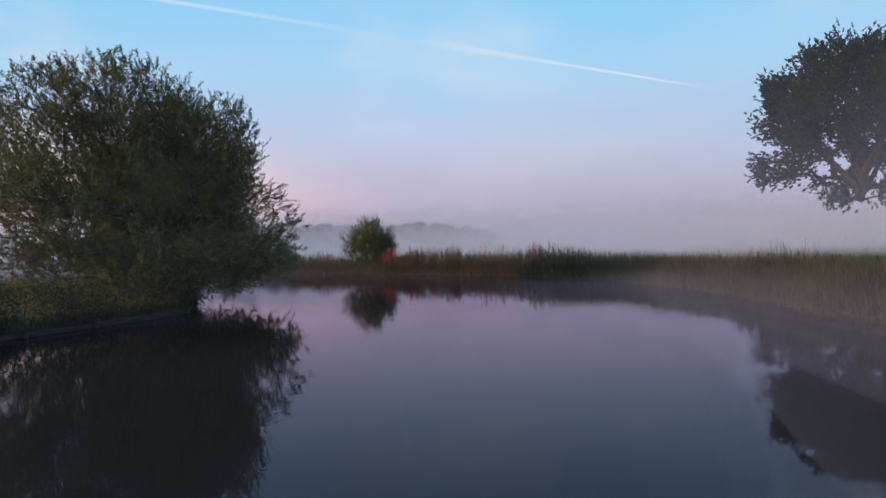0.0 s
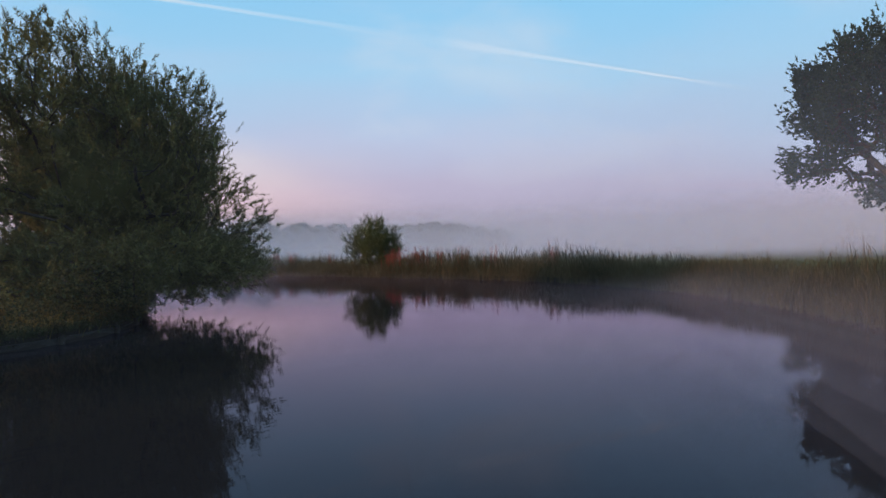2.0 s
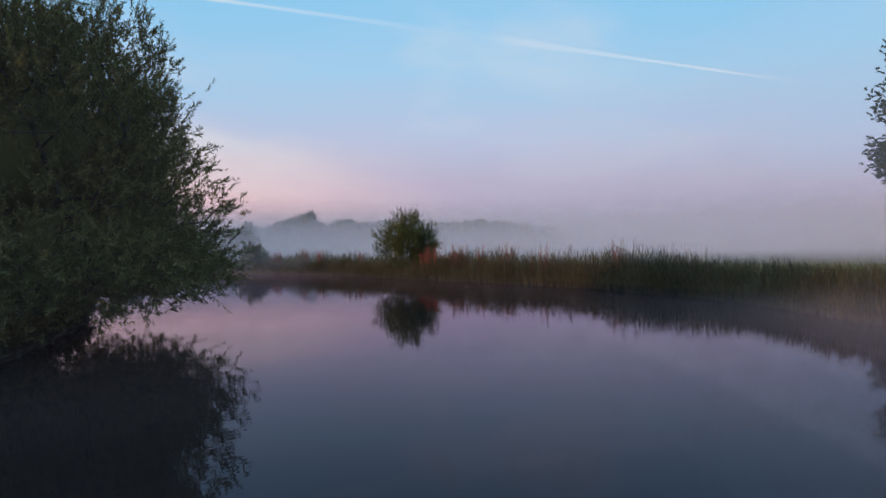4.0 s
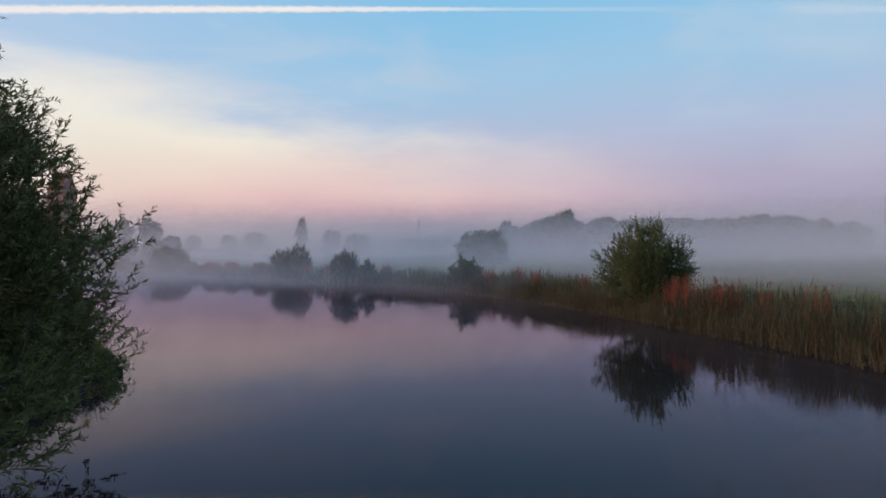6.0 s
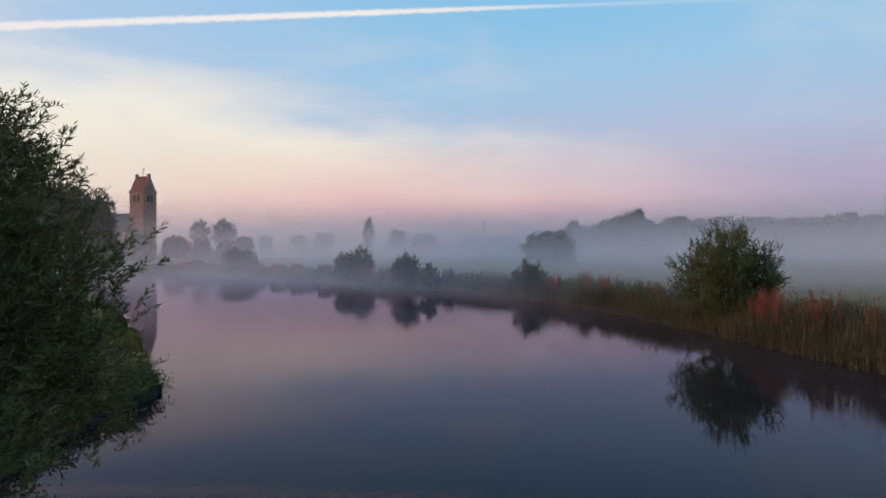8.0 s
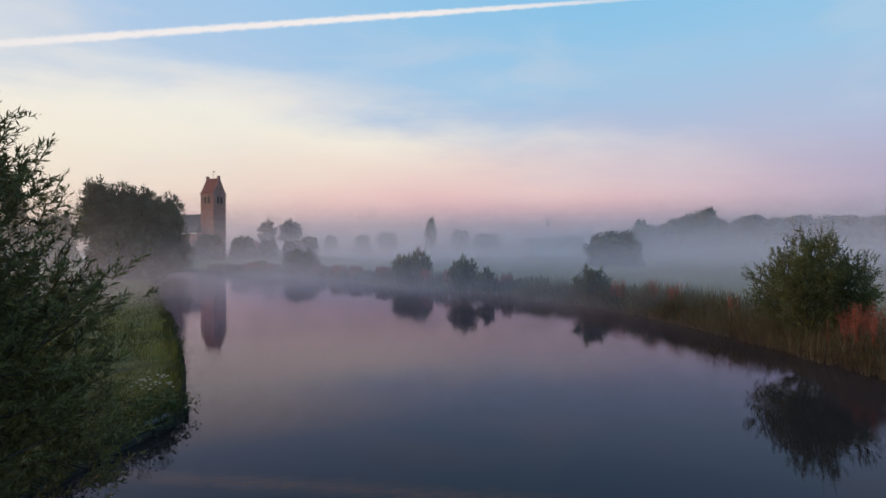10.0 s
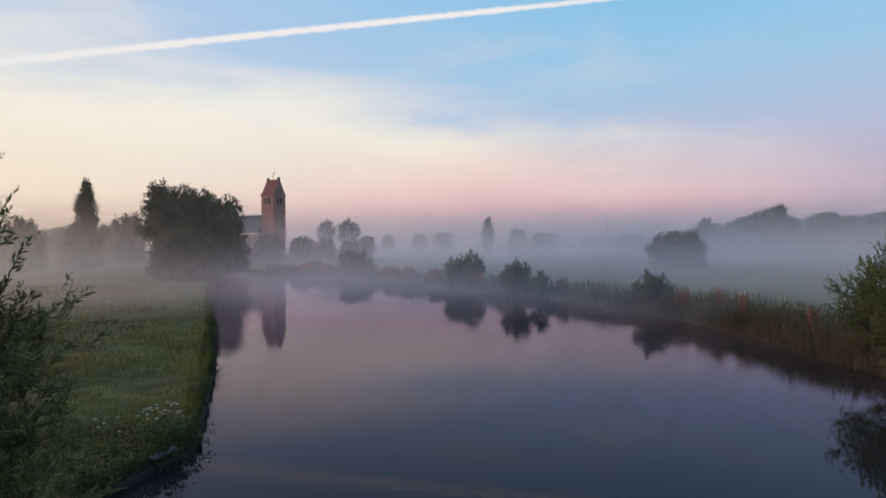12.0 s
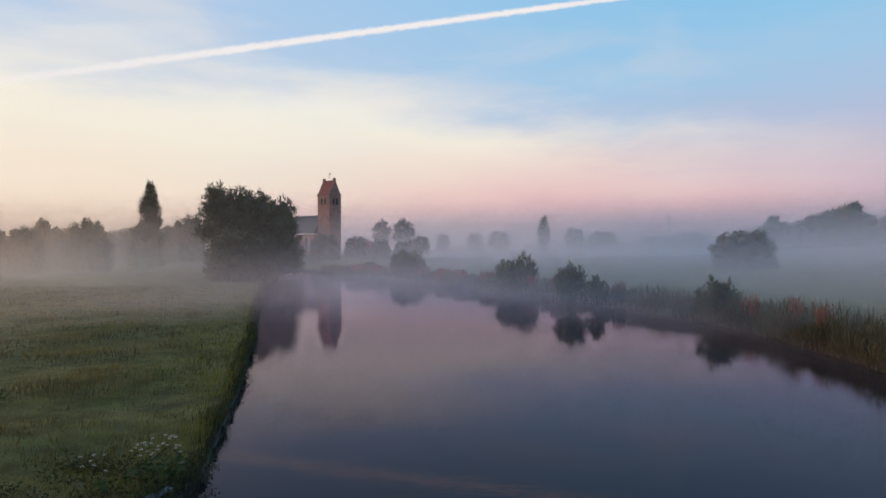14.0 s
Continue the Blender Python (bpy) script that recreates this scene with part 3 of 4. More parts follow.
def build_ground():
    xs, ys = spaced(-16, 18, 0.3, 4200, 1.14), spaced(-20, 44, 0.36, 4200, 1.12)
    gx, gy = np.meshgrid(xs, ys)
    q = np.stack([gx.ravel(), gy.ravel()], -1)
    near = (np.abs(q[:, 0]) < 110) & (q[:, 1] > -80) & (q[:, 1] < 160)
    d = np.full(len(q), 30.0)
    d[near] = river_side(q[near])
    v = np.concatenate([q, ground_z(q, d)[:, None]], 1)
    nx, ny = len(xs), len(ys)
    i = (np.arange(ny - 1)[:, None] * nx + np.arange(nx - 1)[None]).ravel()
    f = np.stack([i, i + 1, i + nx + 1, i + nx], -1)
    tagged(new("ground", mesh_of("ground", v, f, TURF, True)), "flat green riverside meadow with rough turf", "ground", kind="structure")


build_ground()
bm = bmesh.new()
vs = [bm.verts.new(p) for p in ((-130, -90, 0), (60, -90, 0), (60, 150, 0), (-130, 150, 0))]
bm.faces.new(vs)
tagged(bm_part("water", bm, WATER), "calm dark river water mirroring banks and sky", "water", kind="structure")


# ---- mist lying over meadow and river ----
def bank(p, share, top, foot, warm, label):
    """An upright drift of mist along the line p; share, top, foot and warm: one number, or one a point. warm: light
    painted as tint, sunny above 0, cool below.
    """
    n = len(p)
    share, top, foot, warm = (np.ones(n) * np.asarray(q, float) for q in (share, top, foot, warm))
    v = np.concatenate([np.concatenate([p, z[:, None]], 1) for z in (np.full(n, -0.04), top * 3.0)])
    i = np.arange(n - 1)
    me = mesh_of("mist", v, np.stack([i, i + 1, i + 1 + n, i + n], -1), MIST, True)
    for name, q in (("mist_share", share), ("mist_top", top), ("mist_foot", foot), ("mist_light_tint", warm)):
        me.attributes.new(name, "FLOAT", "POINT").data.foreach_set("value", np.tile(q, 2).astype(np.float32))
    tagged(new("mist", me), label, "mist", kind="stuff")


def build_mist():
    # rings about the river bend; a: degrees from +x towards +y
    def ring(r, a0=0, a1=360, n=144):
        a = np.linspace(a0, a1, n)
        w = np.radians(a)
        rr = r * (1 + 0.025 * np.sin(w * 3 + r) + 0.02 * np.sin(w * 7 + 2 * r))
        return a, np.stack([-8 + rr * np.cos(w), -8 + rr * np.sin(w)], -1)

    def level(r, *pairs):
        return np.interp(math.log(r), [math.log(a) for a, _ in pairs], [b for _, b in pairs])

    r = 22.0
    while r < 1050:
        near = r < 38
        a, p = ring(r, 100, 200) if near else ring(r)
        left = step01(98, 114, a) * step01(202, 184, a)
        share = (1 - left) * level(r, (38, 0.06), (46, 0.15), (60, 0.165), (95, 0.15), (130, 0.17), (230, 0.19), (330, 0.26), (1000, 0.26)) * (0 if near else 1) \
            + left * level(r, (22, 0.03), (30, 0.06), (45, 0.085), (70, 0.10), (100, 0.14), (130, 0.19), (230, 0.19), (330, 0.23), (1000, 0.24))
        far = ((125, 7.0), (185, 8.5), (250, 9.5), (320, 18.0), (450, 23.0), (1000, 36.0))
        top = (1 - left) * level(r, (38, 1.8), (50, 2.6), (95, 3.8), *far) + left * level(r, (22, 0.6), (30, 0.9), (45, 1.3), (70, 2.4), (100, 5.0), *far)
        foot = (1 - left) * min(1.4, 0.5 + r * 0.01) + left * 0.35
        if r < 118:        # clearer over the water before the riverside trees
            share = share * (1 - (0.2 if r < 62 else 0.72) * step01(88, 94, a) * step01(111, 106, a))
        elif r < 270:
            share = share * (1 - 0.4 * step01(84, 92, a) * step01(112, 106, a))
        # rings on the sunrise side get the sun's warmth as painted tint
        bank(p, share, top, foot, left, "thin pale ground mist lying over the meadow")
        r *= 1.14
    # the thick bank before the far trees of the meadow, sun warmth painted into its tint
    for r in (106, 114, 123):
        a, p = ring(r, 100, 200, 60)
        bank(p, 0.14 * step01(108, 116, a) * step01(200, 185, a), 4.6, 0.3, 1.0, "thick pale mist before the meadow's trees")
    # a thin tall haze before the church and the riverside trees, warm light painted as tint
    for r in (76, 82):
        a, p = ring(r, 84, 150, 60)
        bank(p, 0.055 * step01(84, 94, a) * step01(150, 125, a), 11.0, 0.6, 0.8, "thin haze tinted for warm light before the riverside trees")
    # the thicker bank before the great tree, cool light painted into its tint
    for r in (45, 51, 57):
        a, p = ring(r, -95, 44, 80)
        bank(p, 0.09 * step01(-95, -70, a) * step01(44, 14, a), 13.0, 1.0, -1.0, "tall bank of mist tinted for cool light before the great tree")
    # wisps on the water along the reeds
    line = RIGHT_LINE[(RIGHT_LINE[:, 0] > -26) & (RIGHT_LINE[:, 1] < 120)]
    d = np.gradient(line, axis=0)
    nrm = np.stack([-d[:, 1], d[:, 0]], -1) / np.linalg.norm(d, axis=1, keepdims=True)
    u = np.linspace(0, 1, len(line))
    fade = step01(0, 0.08, u) * step01(0, 0.12, 1 - u)
    for off, share, top in ((0.6, 0.07, 0.50), (1.2, 0.07, 0.46), (2.0, 0.06, 0.42), (3.0, 0.05, 0.38), (4.1, 0.04, 0.34), (5.2, 0.03, 0.28)):
        grow_up = 1.3 - 1.16 * step01(-13, -4, line[:, 1]) + 0.65 * step01(16, 34, line[:, 1]) + 0.3 * step01(34, 70, line[:, 1])
        bank(line + nrm * off * (1 + 0.2 * np.sin(u * 40 + off))[:, None], share * fade * grow_up, top * np.maximum(grow_up, 0.7), 0.01, 0.0, "wisps of mist drifting along the reed bank")
    # drifts over the water of the far reach
    for y, share in ((58, 0.06), (68, 0.07), (79, 0.08), (91, 0.09), (104, 0.10)):
        x0, x1 = np.interp(y, LEFT_LINE[::-1, 1], LEFT_LINE[::-1, 0]), np.interp(y, RIGHT_LINE[:, 1], RIGHT_LINE[:, 0])
        u = np.linspace(0, 1, 30)
        bank(np.stack([x0 + (x1 - x0) * u, y + np.sin(u * 6) * 1.5], -1), share * step01(0, 0.2, u) * step01(1, 0.8, u), 0.9, 0.01, 0.0, "low drift of mist on the far reach of water")
    # a faint drift over the open water before the willow
    u = np.linspace(0, 1, 40)
    bank(np.stack([-21 + 13.5 * u, -7.2 - 0.8 * u + 0.5 * np.sin(u * 5)], -1), 0.018 * step01(0, 0.14, u) * step01(1, 0.86, u), 5.0, 0.4, 0.0, "faint drift of mist over the open water")


build_mist()


# ---- vapour trails in the sky ----
def contrail(name, a0, a1, widths, label):
    """A trail along a great circle that tops out at 20.65 degrees; widths: azimuth, half width in degrees, density."""
    R, n = 3000.0, 260
    az = np.linspace(a0, a1, n)
    el = np.degrees(np.arctan(np.tan(radians(20.65)) * np.cos(np.radians(az + 20.0))))
    w = np.array(widths)
    half = np.interp(-az, -w[:, 0], w[:, 1]) * 1.5
    dens = np.interp(-az, -w[:, 0], w[:, 2])
    rows = []
    for k in (-1, 0, 1):
        e, a = np.radians(el + half * k), np.radians(az)
        rows.append(np.stack([-np.sin(a) * np.cos(e) * R, np.cos(a) * np.cos(e) * R, np.sin(e) * R], -1))
    v = np.concatenate(rows)
    i = np.arange(n - 1)
    f = np.concatenate([np.stack([i + k * n, i + 1 + k * n, i + 1 + (k + 1) * n, i + (k + 1) * n], -1) for k in (0, 1)])
    me = mesh_of(name, v, f, TRAIL)
    me.attributes.new("thickness", "FLOAT", "POINT").data.foreach_set("value", np.tile(dens, 3).astype(np.float32))
    uv = me.uv_layers.new(name="UVMap")
    idx = np.empty(len(me.loops), np.int32)
    me.loops.foreach_get("vertex_index", idx)
    uvs = np.stack([np.tile(az * 1.2, 3)[idx], np.repeat([-1.0, 0.0, 1.0], n)[idx]], -1)
    uv.data.foreach_set("uv", uvs.astype(np.float32).ravel())
    tagged(new(name, me), label, "contrail", "vapour trails", kind="structure")


contrail("contrail", 62, -45, [(62, 0.5, 0.3), (34, 0.36, 0.6), (17, 0.34, 0.95), (-8, 0.28, 1.0), (-20, 0.2, 0.75), (-27, 0.17, 0.3), (-38, 0.2, 0.13), (-45, 0.4, 0.0)], "long white sunlit vapour trail across the dawn sky")
contrail("contrail", -44, -74, [(-44, 0.7, 0.0), (-50, 0.45, 0.10), (-58, 0.2, 0.24), (-68, 0.12, 0.34), (-74, 0.1, 0.05)], "short fading white vapour trail in the blue sky")


# ---- the willow on the near bank ----
def build_willow():
    lobes = [(-0.3, 0, 3.1, 3.4, 3.4, 2.6), (-1.6, -1.0, 5.05, 2.0, 1.8, 1.6), (2.0, 1.9, 3.7, 1.3, 1.6, 1.5), (2.6, 2.5, 2.2, 1.3, 1.6, 1.3), (1.7, -2.2, 2.0, 1.5, 1.4, 1.4),
             (-3.4, -0.8, 3.5, 1.8, 1.7, 1.7), (0.4, 0.2, 5.2, 1.6, 1.7, 1.3), (-3.2, -0.6, 4.6, 1.5, 1.5, 1.5), (2.3, 0.5, 3.8, 1.2, 1.4, 1.2), (3.6, 3.2, 2.1, 1.1, 1.3, 1.0), (1.5, -1.0, 4.7, 1.2, 1.2, 1.2), (2.9, 3.2, 3.3, 1.1, 1.3, 1.3), (3.1, 3.6, 4.0, 0.45, 0.45, 0.7), (0.2, -1.9, 3.9, 1.9, 1.5, 1.6), (0.3, -0.3, 1.1, 3.3, 3.2, 0.9), (-2.6, -1.8, 1.6, 1.9, 1.5, 1.3),
             (2.6, 3.4, 1.4, 1.5, 1.8, 1.2), (3.0, 2.3, 2.5, 1.3, 1.6, 1.4), (2.8, 1.6, 3.5, 1.1, 1.3, 1.3), (3.2, 3.9, 1.2, 1.3, 1.6, 1.1), (3.0, 0.8, 0.9, 1.2, 1.6, 0.8), (-1.5, -2.7, 0.8, 2.2, 1.4, 0.8), (0.8, -3.0, 0.8, 1.8, 1.2, 0.8), (2.2, -1.4, 0.8, 1.5, 1.5, 0.8), (-3.5, -2.9, 0.7, 1.7, 1.2, 0.7), (-1.5, -3.8, 0.75, 1.7, 1.0, 0.75), (0.2, -2.6, 0.6, 1.6, 1.1, 0.6), (-4.6, -2.6, 2.2, 1.6, 1.4, 1.4)]
    stems = [((0.2 * math.cos(a), 0.2 * math.sin(a), -0.1), (1.4 * math.cos(a), 1.4 * math.sin(a), 1.5 + 0.5 * (k % 3))) for k, a in enumerate(np.arange(9) * 0.7)]
    plant("willow", lobes, stems, 1100, 18500, 28, (0.104, 0.0210), 0.38, "broad bushy willow with narrow olive leaves, hanging over the water", "tree", WILLOW_LEAF, 17,
          trunk_r=0.17, base=(-8.3, 1.2, 0.38), limit=-0.15, scatter=0.45, spread=0.42, twigs=True, sides=3, upward=0.6, core=0.6)


build_willow()


# ---- shrubs along the far bank ----
def shrub(base, w, h, seed, n=520, leaf=(0.13, 0.04), label="", group="shrubs on the far bank", limbs=150, core=0.0):
    """A fan of upright leafy stems, tallest in the middle, with ragged tips."""
    rng = np.random.default_rng(seed)
    r = w / 2
    lobes = [(0, 0, h * 0.34, r * 0.5, r * 0.5, h * 0.34)]
    for k in range(15):
        a, o = k * 2.4 + rng.uniform(-0.3, 0.3), math.sqrt((k + 0.5) / 15) * rng.uniform(0.85, 1.0)
        t = h * (1.0 - 0.34 * o ** 2) * rng.uniform(0.74, 1.0)
        lobes.append((math.cos(a) * r * o * 0.78, math.sin(a) * r * o * 0.78, t * 0.62, r * 0.17, r * 0.17, t * 0.38))
    stems = [((0.10 * math.cos(a), 0.10 * math.sin(a), -0.1), (0.42 * r * math.cos(a), 0.42 * r * math.sin(a), h * 0.42)) for a in np.arange(7) * 0.9]
    return plant("shrub", lobes, stems, limbs, n, 22, leaf, h * 0.13, label, "bush", SHRUB_LEAF, seed, trunk_r=0.045, group=group, base=base, scatter=0.38, spread=0.07 * h, upward=0.8, limit=0.1, core=core)


shrub((15.1, 16.6, 0.35), 4.3, 3.95, 21, 2500, (0.115, 0.027), "rounded green willow shrub standing among red-tipped reeds")
shrub((15.4, 36.3, 0.35), 2.6, 2.5, 22, 620, (0.12, 0.035), "small upright green shrub on the reed bank")
shrub((9.6, 48.6, 0.35), 3.0, 3.0, 23, 620, (0.14, 0.045), "green shrub on the misty reed bank")
shrub((10.9, 46.6, 0.35), 1.5, 2.1, 24, 160, (0.16, 0.06), "low green shrub beside a larger one")
shrub((6.9, 62.6, 0.35), 4.9, 3.7, 25, 1100, (0.16, 0.06), "broad green shrub on the misty bank")
shrub((-5.6, 98.6, 0.35), 6.8, 4.3, 26, 1300, (0.20, 0.085), "broad dark green shrub at the river bend")
shrub((-13, 113, 0.35), 3.6, 2.4, 27, 200, (0.26, 0.11), "low bush in the mist at the river bend")


# ---- trees ----
def tree(base, h, w, seed, label, crown_low=0.25, n=420, per=14, leaf=(0.42, 0.24), tall=False, leafy=None, group="trees in the mist", trunk_r=None, bushy=8, limbs=70, shell=0.35, shoot=0.06, core=0.0, scatter=0.95):
    rng = np.random.default_rng(seed)
    skirt = crown_low < 0.1
    r, zc, rz = w / 2, h * (1 + crown_low) / 2, h * (1 - crown_low) / 2
    if skirt:
        zc, rz = h * 0.44, h * 0.56
    if tall:
        lobes = [(rng.uniform(-0.12, 0.12) * r, rng.uniform(-0.12, 0.12) * r, h * f, r * g * rng.uniform(0.9, 1.1), r * g * rng.uniform(0.9, 1.1), h * 0.10)
                 for f, g in ((0.14, 0.7), (0.23, 0.82), (0.32, 0.9), (0.41, 0.98), (0.50, 0.95), (0.59, 0.95), (0.67, 0.90), (0.75, 0.84), (0.82, 0.74), (0.88, 0.60), (0.93, 0.42))]
        for k in range(10):
            a, f = k * 2.4, rng.uniform(0.3, 0.74)
            lobes.append((r * 0.7 * math.cos(a), r * 0.7 * math.sin(a), h * f, r * 0.38, r * 0.38, h * 0.06))
    else:
        lobes = [(0, 0, zc, r * 0.74, r * 0.74, rz * 0.80)]
        for k in range(bushy):
            a, e = k * 2.4 + rng.uniform(-0.3, 0.3), -0.6 + 1.5 * (k + 0.5) / bushy
            c = 1.0 if skirt and e < -0.2 else math.sqrt(1 - e * e)
            q, out = rng.uniform(0.24, 0.38), rng.uniform(0.90, 1.08)
            lobes.append((r * (1 - q) * out * c * math.cos(a), r * (1 - q) * out * c * math.sin(a), zc + rz * (1 - q) * out * e, r * q, r * q, rz * q * 1.05))
        if skirt:
            lobes += [(r * 0.74 * math.cos(a), r * 0.74 * math.sin(a), h * 0.14, r * 0.3, r * 0.3, h * 0.16) for a in np.arange(8) * 0.785]
    stems = [((0, 0, -0.2), (rng.uniform(-0.04, 0.04) * h, rng.uniform(-0.04, 0.04) * h, h * (0.6 if tall else max(0.3, crown_low + 0.12))))]
    return plant("tree", lobes, stems, limbs, n, per, leaf, h * (0.028 if tall else shoot), label, "tree", leafy or TREE_LEAF, seed, trunk_r=trunk_r or h * 0.022, group=group, base=base, scatter=scatter, shell=shell, spread=h * 0.03, upward=0.25, limit=0.3, core=core)


def airy_tree(base, h, w, seed):
    """A bare trunk under open, layered pads of foliage."""
    rng = np.random.default_rng(seed)
    r, lobes = w / 2, []
    for k, (f, g) in enumerate(((0.42, 0.62), (0.52, 0.9), (0.62, 1.0), (0.71, 0.95), (0.79, 0.8), (0.87, 0.62), (0.94, 0.36))):
        for j in range(3 if g > 0.6 else 1):
            a = k * 1.3 + j * 2.1 + rng.uniform(-0.4, 0.4)
            o = r * g * (0.62 if g > 0.6 else 0.1)
            lobes.append((o * math.cos(a), o * math.sin(a), h * (f + rng.uniform(-0.03, 0.03)), r * g * 0.40, r * g * 0.40, h * 0.045))
    plant("tree", lobes, [((0, 0, -0.2), (0.02 * h, 0.01 * h, h * 0.7))], 110, 1500, 7, (0.62, 0.40), 0.9, "airy broadleaf tree with a bare trunk in the mist", "tree", TREE_LEAF, seed, trunk_r=0.4, group="trees in the mist",
          base=base, scatter=0.6, shell=0.5, spread=0.8, upward=0.2, limit=0.3)


def great_tree():
    """The spreading tree beyond the meadow: bare forking limbs, leaves in clusters at their ends, sky between them."""
    rng = np.random.default_rng(31)
    lobes = [(0, 0, 16.0, 9.0, 9.0, 7.0)]
    for k in range(24):
        a, e = k * 2.4, -0.45 + 1.4 * (k + 0.5) / 24
        c, q = math.sqrt(1 - e * e), rng.uniform(0.20, 0.30)
        lobes.append((10.9 * (1 - q) * c * math.cos(a), 10.9 * (1 - q) * c * math.sin(a), 14.2 + 8.2 * (1 - q) * e, 10.9 * q, 10.9 * q, 8.2 * q))
    lobes += [(0.5, 2.5, 7.2, 2.6, 2.6, 2.2), (-1.0, -3.0, 6.8, 3.0, 3.0, 2.4), (0, 9.0, 9.6, 2.4, 2.4, 1.6), (-2, 6.5, 9.4, 2.2, 2.2, 1.4)]
    stems = [((0, 0, -0.3), (0.2, 0.6, 8.5)), ((0.1, 0.4, 5.5), (-2.5, 4.5, 13.5)), ((0.1, 0.4, 6.0), (2.5, -3.5, 13.5)), ((0.2, 0.5, 7.5), (1.5, 2.0, 17.0)), ((0.1, 0.4, 6.5), (-3.0, -2.0, 14.0))]
    plant("tree", lobes, stems, 900, 14500, 11, (0.27, 0.18), 0.55, "tall spreading broadleaf tree fading into the mist", "tree", OAK_LEAF, 31, trunk_r=0.72, group="trees beyond the meadow",
          base=(61.4, -8.3, 0.4), scatter=0.10, spread=0.95, upward=0.35, limit=0.3, sides=6)


great_tree()
tree((-35.2, 107, 0.4), 15.2, 10.5, 32, "dark dense riverside tree over the bank", 0.12, 5200, 9, (0.30, 0.15), group="riverside trees by the church", shell=0.6, shoot=0.07, core=0.62, bushy=18, limbs=160, scatter=0.6)
tree((-29.6, 110.5, 0.4), 14.5, 11, 33, "dark dense riverside tree over the bank", 0.0, 5600, 9, (0.30, 0.15), group="riverside trees by the church", shell=0.6, shoot=0.06, core=0.66, bushy=18, limbs=160, scatter=0.7)
tree((-25.9, 83.5, 0.1), 7.2, 8.2, 34, "low dark willow hanging over the water", 0.0, 3400, 9, (0.26, 0.12), group="riverside trees by the church", core=0.6, bushy=16, shoot=0.09, scatter=0.7)
tree((-31.3, 97, 0.4), 7.8, 8.0, 36, "low dark willow hanging over the water", 0.0, 2800, 9, (0.26, 0.12), group="riverside trees by the church", core=0.6, bushy=14, shoot=0.09, scatter=0.7)
tree((-72.0, 160.0, 0.4), 20.8, 5.0, 35, "slender dense poplar rising from the mist", tall=True, n=3600, per=5, leaf=(0.32, 0.2), shell=0.8, core=0.72)
FAR = [(-76.8, 109.2, 9.3, 8.3), (-72.0, 112.3, 8.8, 5.8), (-86.7, 140.5, 11.6, 4.6), (-66.9, 122.7, 10.9, 8.9), (-71.1, 156.0, 11.9, 9.5), (-76.1, 195.2, 16.2, 10.8), (-90.8, 152.9, 10.6, 6.9), (-98.4, 199.3, 12.1, 8.9), (-89.3, 210.4, 13.9, 8.3),
       (-109.2, 190.5, 11.6, 11.4), (-27.2, 203, 8.8, 8.0), (-20, 207, 7.8, 7.0), (-13, 212, 7.2, 7.0), (-35.6, 196, 9.5, 9.5), (-31.5, 333.5, 20.2, 10.0), (-20.3, 334.4, 20.0, 13.0), (-8.8, 259.9, 10.0, 7.5), (0.4, 420, 15, 9), (20.4, 419.5, 15.4, 11), (36.7, 418.4, 17, 15),
       (85.3, 421.5, 18.8, 13), (101.9, 417.8, 16.4, 20), (185.9, 485.6, 17, 28), (58.3, 126.2, 8.0, 12.5), (185.4, 365.7, 23.4, 8.0)]
for k, (x, y, h, w) in enumerate(FAR):
    far = math.hypot(x, y)
    if k in (14, 15):
        airy_tree((x, y, 0.4), h, w, 40 + k)
    elif k == 23:
        tree((x, y, 0.4), h, w, 40 + k, "broad round dark tree standing in the misty meadow", 0.0, 3400, 10, (0.27, 0.17), bushy=20, shell=0.7, shoot=0.06, core=0.7, scatter=0.75)
    else:
        tree((x, y, 0.4), h, w, 40 + k, "dim rounded tree in the morning mist" if far < 200 else "distant grey-green tree half lost in mist", 0.02 if far < 230 else 0.16, 2800 if far < 220 else 1700, 4, (0.0015 * far + 0.12, 0.0010 * far + 0.09), bushy=15, shell=0.9, shoot=0.045, core=0.72)
tree((55.3, 357.8, 0.4), 22.2, 7.0, 71, "distant slender poplar half lost in mist", tall=True, n=1500, per=6, leaf=(0.6, 0.4), core=0.8)
# the wooded mound on the horizon
for k, (x, y, h) in enumerate([(179, 352, 14), (195, 343, 17), (207, 336, 23), (215, 331, 16), (228, 322, 18.5), (237, 315, 16), (246.4, 308.5, 17), (255, 301, 16), (263.8, 294, 16.5), (272, 286, 15.5), (279.6, 279, 15.5), (286, 272, 16), (291.6, 266.6, 18.5), (298.5, 259, 16.5),
                              (303.3, 253.4, 16), (310, 245, 14), (318, 236, 12)]):
    z = float(ground_z([(x, y)], np.array([50.0]))[0])
    tree((x, y, z - 2.5), h + 9.5 - z, 24 if k in (1, 3) else 30, 90 + k, "distant grey-green tree on the wooded mound", 0.0, 2200, 3, (0.9, 0.7), group="trees on the wooded mound", bushy=9, shell=1.3, shoot=0.03, core=0.85)


# ---- the church ----
def gable_bm(x0, x1, half, eave, ridge):
    """A prism roof along x."""
    bm = bmesh.new()
    vs = [bm.verts.new(p) for x in (x0, x1) for p in ((x, -half, eave), (x, half, eave), (x, 0, ridge))]
    for f in ((0, 2, 1), (3, 4, 5), (0, 3, 5, 2), (1, 2, 5, 4), (0, 1, 4, 3)):
        bm.faces.new([vs[i] for i in f])
    return bm


